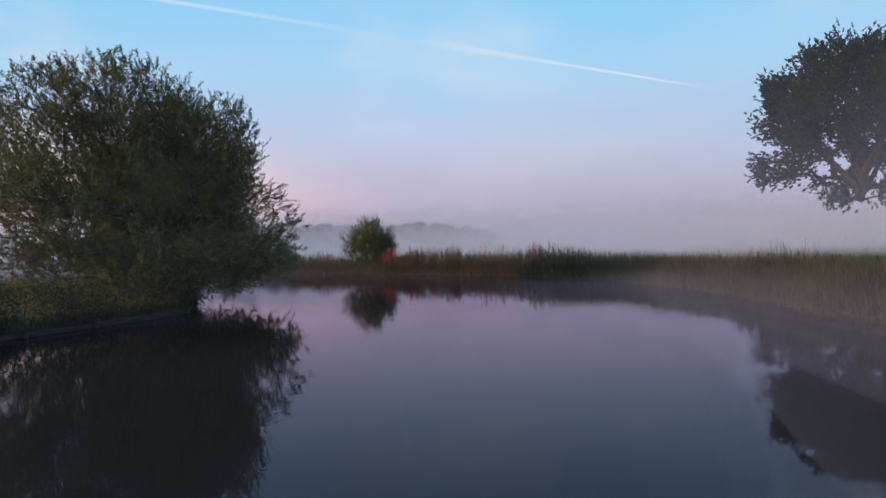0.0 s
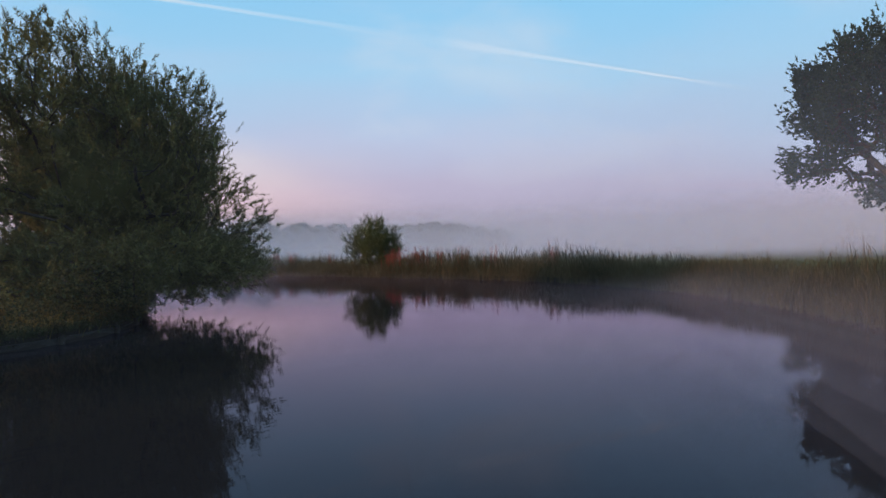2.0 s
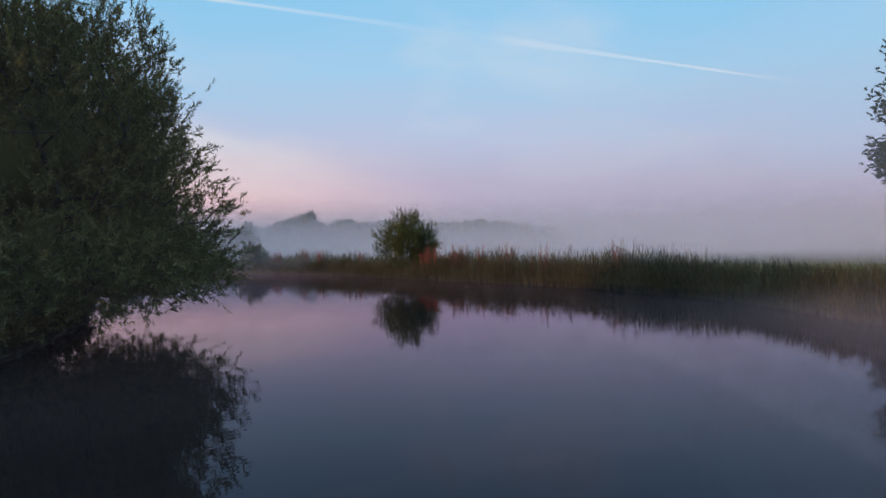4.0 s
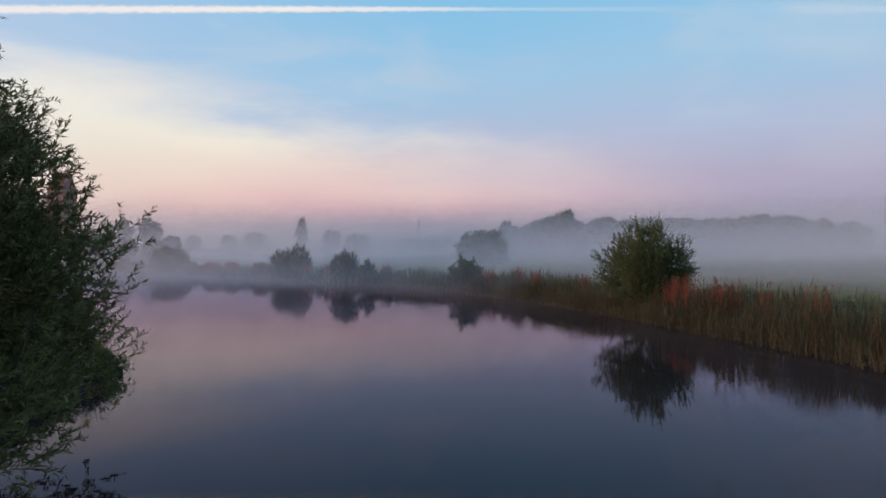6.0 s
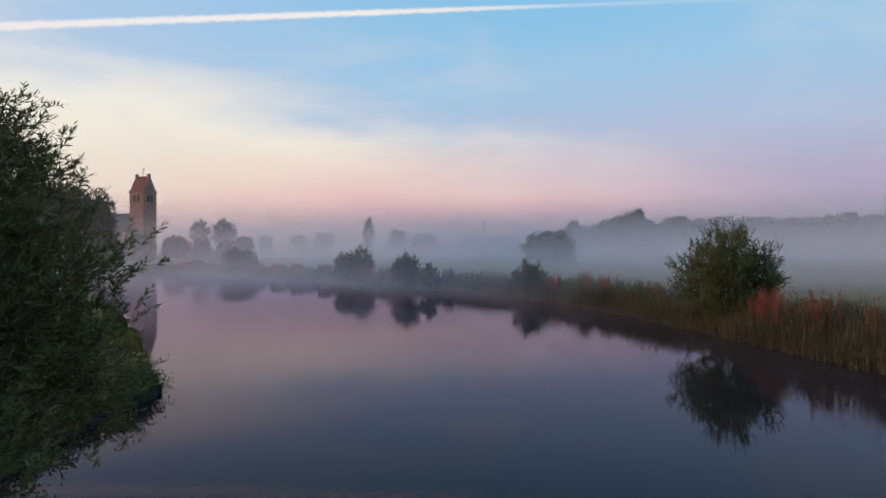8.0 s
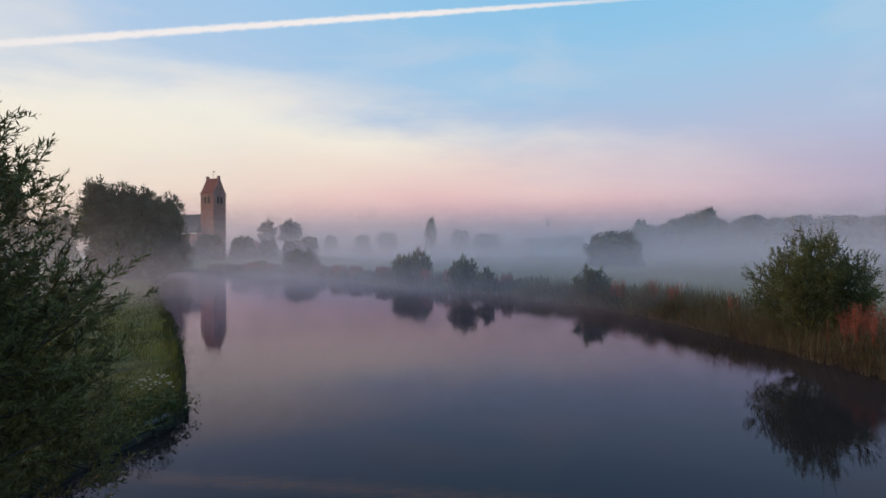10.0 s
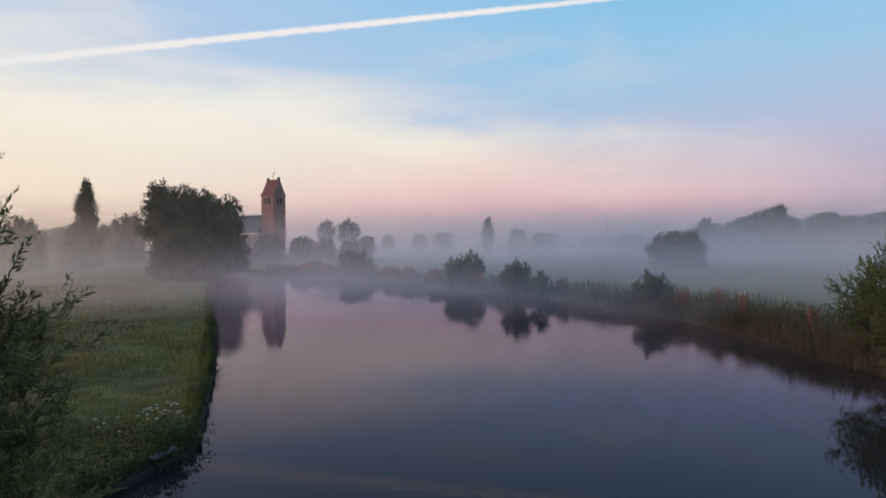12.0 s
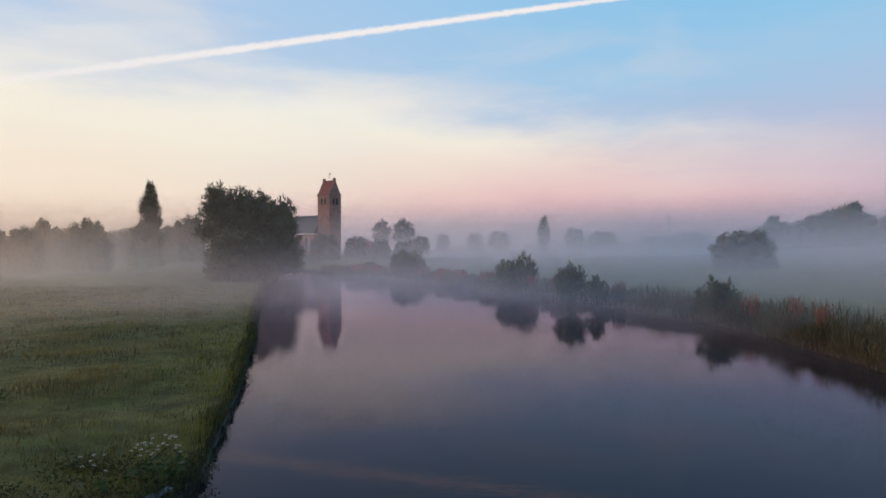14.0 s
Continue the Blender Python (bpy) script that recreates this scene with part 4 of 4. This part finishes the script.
def arch_bm(w, h, depth):
    """A round-headed opening's fill, in the plane x = 0, w wide and h high over its foot."""
    bm = bmesh.new()
    pts = [(-w / 2, 0), (w / 2, 0)] + [(w / 2 * math.cos(a), h - w / 2 + w / 2 * math.sin(a)) for a in np.linspace(0, math.pi, 9)]
    fr = [bm.verts.new((depth, y, z)) for y, z in pts]
    bk = [bm.verts.new((0, y, z)) for y, z in pts]
    bm.faces.new(fr)
    bm.faces.new(bk[::-1])
    for i in range(len(pts)):
        j = (i + 1) % len(pts)
        bm.faces.new((fr[j], fr[i], bk[i], bk[j]))
    return bm


def build_church():
    # x along the ridge, towards the gable that faces the river bend
    z0 = 3.2
    church = thing("church", (-39.2, 224.6, z0), "old red brick church with a saddle-roofed tower among trees", "church", turn=-35)
    s = 2.8
    eave, ridge = 20.3, 25.4
    tower = bm_part("tower", box_bm(-s, s, -s, s, -0.5, eave), BRICK, church)
    for x in (-s, s):
        g = gable_bm(min(x, x * 0.86), max(x, x * 0.86), s, eave, ridge + 0.15)
        bm_part("gable", g, BRICK, tower)
        bm_part("finial", box_bm(min(x, x * 0.72), max(x, x * 0.72), -0.42, 0.42, ridge - 0.5, ridge + 0.75, 0.05), BRICK, tower, "small brick pinnacle block on the gable")
        for y in (-s, s):
            bm_part("shoulder_stone", box_bm(x - 0.22, x + 0.22, y - 0.2, y + 0.2, eave - 0.4, eave + 0.35, 0.04), BRICK, tower)
    bm_part("tower_roof", gable_bm(-s * 0.86, s * 0.86, s + 0.12, eave + 0.02, ridge), ROOF_TILE, tower, "steep saddle roof of red tiles")
    for z in (eave - 0.35, 16.2, 10.5):
        bm_part("string_course", box_bm(-s - 0.08, s + 0.08, -s - 0.08, s + 0.08, z, z + 0.28, 0.03), BRICK, tower)
    for turn in (0, 90, 180, 270):
        m = Matrix.Rotation(radians(turn), 4, "Z")
        for y in (-0.75, 0.75):
            o = bm_part("belfry_opening", arch_bm(0.95, 2.3, 0.06), DARK, tower, "dark round-arched belfry opening")
            o.matrix_local = m @ Matrix.Translation((s, y, 16.9))
            o = bm_part("opening_surround", arch_bm(1.25, 2.5, 0.03), BRICK, tower)
            o.matrix_local = m @ Matrix.Translation((s, y, 16.8))
    bm = bmesh.new()
    add_box(bm, -0.04, 0.04, -0.04, 0.04, ridge, ridge + 2.6)
    add_box(bm, -0.45, 0.45, -0.03, 0.03, ridge + 1.2, ridge + 1.3)
    add_box(bm, -0.1, 0.75, -0.02, 0.02, ridge + 2.1, ridge + 2.5)
    bm_part("weather_vane", bm, STEEL, tower, "thin iron weather vane")
    # nave behind the tower
    nave = bm_part("nave", box_bm(-27, -s - 0.02, -4.6, 4.6, -0.5, 7.4), BRICK, church)
    bm_part("nave_roof", gable_bm(-27.4, -s - 0.02, 5.0, 7.3, 13.6), SLATE, church, "steep dark slate roof of the nave")
    bm_part("cornice", box_bm(-27.1, -s - 0.04, -4.85, -4.6, 6.8, 7.25, 0.04), RENDERED, nave, "pale painted cornice")
    for x in (-6.5, -11, -15.5, -20, -24.5):
        o = bm_part("nave_window", arch_bm(1.3, 4.2, 0.06), DARK, nave)
        o.matrix_local = Matrix.Translation((x, -4.6, 1.6)) @ Matrix.Rotation(radians(-90), 4, "Z")
        b = bm_part("buttress", box_bm(x + 1.9, x + 2.6, -5.3, -4.6, -0.5, 5.2, 0.04), BRICK, nave)


build_church()


# ---- far houses, mast and pole ----
def house(base, turn, w, d, eave, ridge, label):
    h = thing("house", base, label, "house", "far houses", turn=turn)
    wall = bm_part("wall", box_bm(-w / 2, w / 2, -d / 2, d / 2, -0.5, eave), RENDERED, h)
    bm_part("roof", gable_bm(-w / 2 - 0.3, w / 2 + 0.3, d / 2 + 0.4, eave, ridge), ROOF_TILE, h)
    bm_part("chimney", box_bm(w * 0.25, w * 0.25 + 0.7, -0.35, 0.35, ridge - 0.9, ridge + 0.8, 0.03), BRICK, h)
    for x in (-w * 0.3, 0, w * 0.3):
        bm_part("window", box_bm(x - 0.5, x + 0.5, -d / 2 - 0.03, -d / 2 + 0.1, 1.0, 2.3), DARK, wall)


house((-92, 150, 0.4), 110, 5, 3.6, 2.6, 5.2, "small white house in the mist below the trees")
house((-14.5, 252, 0.4), -20, 7, 6, 3.6, 7.2, "white-walled house with a red roof in mist")
house((-31.5, 250, 0.4), 15, 8, 6, 3.8, 7.6, "white-walled house with a red roof in mist")
house((160.6, 494.6, 0.4), 5, 19, 9, 8, 14, "long low farmhouse roof far off in mist")


def pylon(base, h):
    p = thing("lattice_mast", base, "grey steel lattice mast on the horizon", "mast")
    segs = []
    for sx, sy in ((1, 1), (1, -1), (-1, 1), (-1, -1)):
        segs.append(((sx * 2.2, sy * 2.2, -0.3), (sx * 0.7, sy * 0.7, h), 0.16, 0.12))
    v, f = tubes(segs, 4)
    part("legs", mesh_of("legs", v, f, STEEL), p)
    segs = []
    for k in range(9):
        a, b = h * k / 9, h * (k + 1) / 9
        ra, rb = 2.2 - 1.5 * k / 9, 2.2 - 1.5 * (k + 1) / 9
        for (ax, ay), (bx, by) in (((-1, -1), (1, -1)), ((1, -1), (1, 1)), ((1, 1), (-1, 1)), ((-1, 1), (-1, -1))):
            segs += [((ax * ra, ay * ra, a), (bx * rb, by * rb, b), 0.09, 0.09), ((bx * ra, by * ra, a), (ax * rb, ay * rb, b), 0.09, 0.09)]
    v, f = tubes(segs, 4)
    part("bracing", mesh_of("bracing", v, f, STEEL), p)
    for z, w in ((h * 0.8, 4.5), (h * 0.92, 3.4)):
        bm_part("cross_arm", box_bm(-w, w, -0.25, 0.25, z, z + 0.5, 0.05), STEEL, p)


pylon((229.2, 661.4, 0.4), 38.5)
pole = thing("flagpole", (108.5, 405.7, 0.4), "thin grey pole among far trees", "pole")
v, f = tubes([((0, 0, -0.3), (0, 0, 19.3), 0.16, 0.09)], 6)
part("shaft", mesh_of("shaft", v, f, STEEL), pole)
bm_part("cap", box_bm(-0.14, 0.14, -0.14, 0.14, 19.3, 19.55, 0.03), STEEL, pole)


# ---- the timbered edge of the near bank ----
def build_revetment():
    rng = np.random.default_rng(5)
    edge = thing("revetment", (0, 0, 0), "dark weathered timber boards edging the grassy bank", "bank edging", kind="structure")
    line = LEFT_LINE[(LEFT_LINE[:, 1] < 60) & (LEFT_LINE[:, 0] > -24)]
    s = np.concatenate([[0], np.cumsum(np.linalg.norm(np.diff(line, axis=0), axis=1))])
    at = np.arange(0, s[-1] - 1.6, 1.6)
    board = box_bm(-0.79, 0.79, -0.025, 0.025, -0.35, 0.0, 0.006)
    me = bpy.data.meshes.new("board")
    board.to_mesh(me)
    board.free()
    me.materials.append(WET_WOOD)
    v, f = tubes([((0, 0, -0.6), (0, 0, 0.0), 0.055, 0.05)], 7)
    v = np.concatenate([v, [[0, 0, 0.03]]])
    post = mesh_of("post", v, f, WET_WOOD)
    for a in at:
        p = np.array([np.interp(a, s, line[:, 0]), np.interp(a, s, line[:, 1])])
        q = np.array([np.interp(a + 1.6, s, line[:, 0]), np.interp(a + 1.6, s, line[:, 1])])
        d = q - p
        o = part("board", me, edge)
        o.location = (*(p + q) / 2, 0.10 + rng.uniform(-0.03, 0.03))
        o.rotation_euler = (rng.uniform(-0.06, 0.06), 0, math.atan2(d[1], d[0]) + rng.uniform(-0.02, 0.02))
        o = part("post", post, edge)
        n = np.array([-d[1], d[0]]) / np.linalg.norm(d)
        o.location = (*(p + n * 0.07), 0.13 + rng.uniform(-0.05, 0.05))
    plank = bm_part("loose_plank", box_bm(-0.3, 0.3, -0.06, 0.06, 0, 0.05, 0.008), PALE_WOOD, None)
    plank.location, plank.rotation_euler = (-4.62, 10.45, 0.21), (0.25, -0.03, math.atan2(1.3, 0.62))
    tagged(plank, "silvered loose plank lying on the bank edge", "plank")


build_revetment()


# ---- grass on the near bank ----
def build_grass():
    rng = np.random.default_rng(8)
    n = 680000
    q = np.stack([rng.uniform(-46, -3.5, n), rng.uniform(-14, 72, n)], -1)
    d = np.hypot(q[:, 0] + 0.5, q[:, 1] + 1.5)
    d = np.minimum(d, np.hypot(q[:, 0] + 17, q[:, 1] + 17) * 1.1)
    keep = rng.uniform(0, 1, n) < np.clip(11.0 / d, 0, 1) ** 1.5
    q, d = q[keep], d[keep]
    s = river_side(q)
    left = dist_to(LEFT_LINE[::3], q) < dist_to(RIGHT_LINE[::3], q)
    keep = (s > 0.03) & left & ((q[:, 1] > 10.2) | (s > 2.6) | (rng.uniform(0, 1, len(q)) < 0.35))
    q, d, s = q[keep], d[keep], s[keep]
    patch = np.array([noise.noise(Vector((x * 0.35, y * 0.35, 0))) for x, y in q])
    fine = np.array([noise.noise(Vector((x * 1.3, y * 1.3, 7))) for x, y in q])
    h = (0.17 + 0.24 * patch + 0.14 * fine + 0.20 * np.exp(-s / 0.8)) * rng.uniform(0.6, 1.35, len(q)) 
    z = ground_z(q, s)
    lean = rng.normal(size=(len(q), 3)) * [0.35, 0.35, 0] + np.array([[0.25, -0.12, 0]])
    lush = (s + 1.6 * fine + 1.2 * patch < 3.2) & (q[:, 1] > 7)
    for pick, mat, label in ((~lush, GRASS, "dull green tussocky meadow grass"), (lush, LUSH_GRASS, "long fresh green grass along the river bank")):
        v, f = blades(np.concatenate([q, z[:, None] - 0.02], 1)[pick], lean[pick], np.maximum(h, 0.07)[pick], (0.0095 * np.clip(d / 11, 1, 2.6))[pick], rng)
        tagged(new("grass", mesh_of("grass", v, f, mat)), label, "grass", kind="stuff")
    # longer tufts that hang over the timber edge
    line = LEFT_LINE[(LEFT_LINE[:, 1] < 62) & (LEFT_LINE[:, 0] > -24)]
    k = rng.integers(0, len(line) - 1, 15000)
    t = rng.uniform(0, 1, (15000, 1))
    p = line[k] * (1 - t) + line[k + 1] * t
    d = line[k + 1] - line[k]
    nrm = np.stack([-d[:, 1], d[:, 0]], -1) / np.linalg.norm(d, axis=1, keepdims=True)    # towards the river
    p = p - nrm * rng.uniform(-0.02, 0.45, (15000, 1))
    clump = np.array([noise.noise(Vector((x * 0.8, y * 0.8, 3))) for x, y in p])
    lean = np.concatenate([nrm * rng.uniform(0.0, 0.9, (15000, 1)), np.zeros((15000, 1))], 1) + rng.normal(size=(15000, 3)) * [0.3, 0.3, 0]
    far = np.clip(np.hypot(p[:, 0], p[:, 1]) / 11, 1, 4)
    hang = rng.uniform(0, 1, 15000) < 0.25
    lean[hang, :2] = nrm[hang] * rng.uniform(0.9, 1.5, (hang.sum(), 1)) + rng.normal(size=(hang.sum(), 2)) * 0.3
    v, f = blades(np.concatenate([p, np.full((15000, 1), 0.18)], 1), lean, (0.24 + 0.22 * clump) * rng.uniform(0.5, 1.3, 15000), 0.012 * far, rng, 1.5)
    tagged(new("edge_grass", mesh_of("edge_grass", v, f, WEED)), "long rough grass hanging over the timber edge", "grass", kind="stuff")

    # broad-leaved weeds that cover the edge under and beside the willow
    m = 42000
    line = LEFT_LINE[(LEFT_LINE[:, 1] < 12) & (LEFT_LINE[:, 0] > -24)]
    k = rng.integers(0, len(line) - 1, m)
    e = line[k + 1] - line[k]
    nrm = np.stack([-e[:, 1], e[:, 0]], -1) / np.linalg.norm(e, axis=1, keepdims=True)
    p = line[k] + rng.normal(size=(m, 2)) * 0.12 + nrm * np.where(line[k][:, 1:] > 5.5, rng.uniform(-2.6, 0.16, (m, 1)), rng.uniform(-0.9, 0.16, (m, 1)))
    hgt = np.array([0.36 + 0.32 * noise.noise(Vector((x * 0.7, y * 0.7, 11))) for x, y in p])
    hgt = hgt * (1 + 1.4 * step01(2.0, -1.0, p[:, 1]))        # ranker under the willow
    z = 0.02 + rng.uniform(0, 1, m) * np.clip(hgt, 0.08, 1.4) + 0.12
    way = unit(np.concatenate([nrm * 0.5, np.full((m, 1), -0.1)], 1) + rng.normal(size=(m, 3)) * 0.6)
    tagged(new("bank_weeds", leaves_mesh("bank_weeds", np.concatenate([p, z[:, None]], 1), way, rng.uniform(0.05, 0.11, m), rng.uniform(0.018, 0.038, m), WEED, rng)), "dark broad-leaved weeds crowding the timber edge", "weeds", kind="stuff")


build_grass()


# ---- reeds along the far bank ----
def build_reeds():
    rng = np.random.default_rng(9)
    line = RIGHT_LINE[(RIGHT_LINE[:, 0] > -32)]
    s = np.concatenate([[0], np.cumsum(np.linalg.norm(np.diff(line, axis=0), axis=1))])

    def stand(n, lo, hi, name, label, wide):
        a = rng.uniform(lo, hi, n)
        p = np.stack([np.interp(a, s, line[:, 0]), np.interp(a, s, line[:, 1])], -1)
        e = np.stack([np.interp(a + 0.5, s, line[:, 0]), np.interp(a + 0.5, s, line[:, 1])], -1)
        d = unit(e - p)
        nrm = np.stack([d[:, 1], -d[:, 0]], -1)        # away from the river
        w = np.where(rng.uniform(0, 1, n) < 0.36, rng.uniform(-0.5, 0.35, n), rng.uniform(0, 1, n) ** 1.1 * 3.4 - 0.2)
        p = p + nrm * w[:, None]
        clump = np.array([noise.noise(Vector((x * 0.45, y * 0.45, 1))) for x, y in p])
        tall = np.array([noise.noise(Vector((x * 0.12, y * 0.12, 5))) for x, y in p])
        h = (1.30 + 0.62 * clump + 0.40 * tall) * rng.uniform(0.72, 1.12, n) * (1 - 0.10 * np.clip(w - 2, 0, 2))
        h = h * (0.62 + 0.38 * step01(-13, 4, p[:, 1]))
        front = step01(0.5, -0.2, w)
        h = h * (1 - 0.30 * front)
        z = np.where(w < 0, -0.25, 0.15)
        foot = np.concatenate([p, z[:, None]], 1)
        h = h - z * 0.5
        lean = rng.normal(size=(n, 3)) * [0.10, 0.10, 0] - np.concatenate([nrm * np.exp(-np.abs(w) * 1.5)[:, None] * rng.uniform(0, 0.5, (n, 1)), np.zeros((n, 1))], 1)
        V, F = [], []
        v, f = blades(foot, lean, h, 0.010 * wide, rng, 0.2)
        V.append(v), F.append(f)
        k = 8
        i = np.repeat(np.arange(n), k)
        u = rng.uniform(0.06, 0.92, n * k)
        at = foot[i] + np.array([[0, 0, 1.0]]) * (h[i] * u)[:, None] + lean[i] * (h[i] * u * u * 0.7)[:, None]
        b = rng.uniform(0, 2 * np.pi, n * k)
        out = np.stack([np.cos(b), np.sin(b), 0 * b], -1) * rng.uniform(0.3, 1.0, (n * k, 1))
        v, f = blades(at, out, rng.uniform(0.25, 0.55, n * k), 0.015 * wide, rng, 0.9)
        V.append(v), F.append(f + len(V[0]))
        tagged(new(name, mesh_of(name, np.concatenate(V), np.concatenate(F), REED_LEAF)), label, "reeds", kind="stuff")
        # thin dry stalks with small plumes that stand above the leaves in loose groups
        pick = np.flatnonzero((rng.uniform(0, 1, n) < 0.16 * step01(-0.25, 0.3, clump + 0.5 * tall)) & (w > 0.2))
        st, m = foot[pick], len(pick)
        hs = h[pick] + rng.uniform(0.15, 0.62, m)
        ls = rng.normal(size=(m, 3)) * [0.05, 0.05, 0]
        v1, f1 = blades(st, ls, hs, 0.0065 * wide, rng, 0.1)
        j = np.repeat(np.arange(m), 6)
        up = np.tile(np.linspace(0.86, 1.0, 6), m)
        at = st[j] + np.array([[0, 0, 1.0]]) * (hs[j] * up)[:, None] + ls[j] * (hs[j] * up * 0.75)[:, None]
        v2, f2 = blades(at, rng.normal(size=(m * 6, 3)) * [0.35, 0.35, 0], 0.06, 0.007 * wide, rng, 0.4)
        tagged(new("reed_stalks", mesh_of("reed_stalks", np.concatenate([v1, v2]), np.concatenate([f1, f2 + len(v1)]), REED_STALK)), "thin dry pinkish reed stalks above the leaves", "reeds", kind="stuff")

    near = np.interp(45, line[:, 1], s)
    stand(16500, 0, near, "reeds", "dense olive and straw-brown reeds standing in shallow water", 0.9)
    stand(4200, near, s[-1], "reeds", "far reed fringe dim in the mist", 3.2)


build_reeds()


def sorrel(base, w, seed, n=30):
    rng = np.random.default_rng(seed)
    ob = thing("sorrel_clump", base, "clump of rust-red seeding dock stalks among reeds", "plant", "red seeding docks")
    foot = np.stack([rng.normal(0, w * 0.4, n), rng.normal(0, w * 0.4, n), np.zeros(n)], -1)
    h = rng.uniform(1.1, 1.75, n)
    lean = rng.normal(size=(n, 3)) * [0.08, 0.08, 0]
    far = max(1.0, base[1] / 26)
    v, f = blades(foot, lean, h, 0.012 * far, rng, 0.1)
    tagged(part("stalk", mesh_of("stalk", v, f, SORREL), ob), kind="stuff")
    k = 46
    i = np.repeat(np.arange(n), k)
    u = rng.uniform(0.32, 1.0, n * k)
    at = foot[i] + np.array([[0, 0, 1.0]]) * (h[i] * u)[:, None] + lean[i] * (h[i] * u * u * 0.8)[:, None] + rng.normal(size=(n * k, 3)) * 0.02
    way = unit(np.array([[0, 0, 0.8]]) + rng.normal(size=(n * k, 3)) * 0.5)
    tagged(part("seed_tuft", leaves_mesh("seed_tuft", at, way, 0.055 * far, 0.030 * far, SORREL, rng), ob), kind="stuff")


DOCKS = [(15.5, 15.0, 0.6, 26), (15.2, 14.2, 0.8, 44), (14.9, 13.2, 0.6, 22), (14.9, 12.2, 0.5, 22), (14.6, 11.2, 0.6, 40), (14.3, 9.4, 0.5, 10), (14.1, 7.3, 0.5, 14), (13.4, 4.6, 0.5, 10), (12.3, 0.3, 0.5, 12),
         (16.4, 33.5, 0.6, 24), (16.5, 29.6, 0.6, 22), (16.6, 27.6, 0.6, 22), (16.1, 22.0, 0.4, 8), (13.4, 48.0, 0.9, 26), (11.2, 54.5, 1.1, 34), (10.4, 56.5, 0.9, 26), (8.6, 60.2, 1.2, 34), (5.2, 70.0, 1.4, 36),
         (2.6, 76.5, 1.5, 40), (0.4, 82.5, 1.6, 40), (-2.4, 89.0, 1.6, 40), (-9.6, 102.5, 2.0, 44), (-13.4, 109.5, 2.0, 44)]
for k, (x, y, w, n) in enumerate(DOCKS):
    sorrel((x - 0.5, y, 0.2), w * 0.8, 300 + k, n)


# ---- white umbels in the grass ----
def cow_parsley(seed):
    rng = np.random.default_rng(seed)
    ob = thing("cow_parsley", (0, 0, 0), "white-flowered cow parsley in the bank grass", "flower", "cow parsley on the bank")
    tips, segs = [], []
    for k in range(7):
        a = rng.uniform(0, 6.28)
        tip = np.array([math.cos(a) * rng.uniform(0.05, 0.3), math.sin(a) * rng.uniform(0.05, 0.3), rng.uniform(0.38, 0.72)])
        mid = tip * [0.35, 0.35, 0.55]
        segs += [((0, 0, -0.05), mid, 0.006, 0.004), (mid, tip, 0.004, 0.003)]
        tips.append(tip)
    v, f = tubes([(np.array(a), np.array(b), r, s) for a, b, r, s in segs], 4)
    part("stalk", mesh_of("stalk", v, f, STALK), ob)
    for tip in tips:
        at, way = [], []
        for k in range(30):
            a, r = k * 2.4, 0.020 * math.sqrt(k / 30)
            at.append(tip + [r * math.cos(a), r * math.sin(a), 0.012 - r * r * 3 + rng.uniform(-0.012, 0.012)])
            way.append([math.cos(a) * 0.9, math.sin(a) * 0.9, 0.3])
        part("umbel", leaves_mesh("umbel", np.array(at), unit(np.array(way)), 0.014, 0.012, PETAL, rng), ob, "flat white flower head")
    n = 26
    b = rng.uniform(0, 6.28, n)
    at = np.stack([np.cos(b) * 0.1, np.sin(b) * 0.1, rng.uniform(0.05, 0.35, n)], -1)
    part("foliage", leaves_mesh("foliage", at, unit(np.stack([np.cos(b), np.sin(b), 0.3 + 0 * b], -1)), 0.16, 0.06, STALK, rng), ob)
    return ob


def build_flowers():
    rng = np.random.default_rng(77)
    first = [cow_parsley(500 + k) for k in range(3)]
    spots = [(-4.62, 11.0), (-4.82, 10.85), (-5.0, 10.7), (-4.8, 11.35), (-5.45, 10.0)]
    for i, (x, y) in enumerate(spots):
        z = float(ground_z([(x, y)])[0])
        m = pose(x, y, z, 0, 0, rng.uniform(0, 360))
        if i < 3:
            first[i].matrix_basis = m
        else:
            copy_thing(first[i % 3], m)


build_flowers()
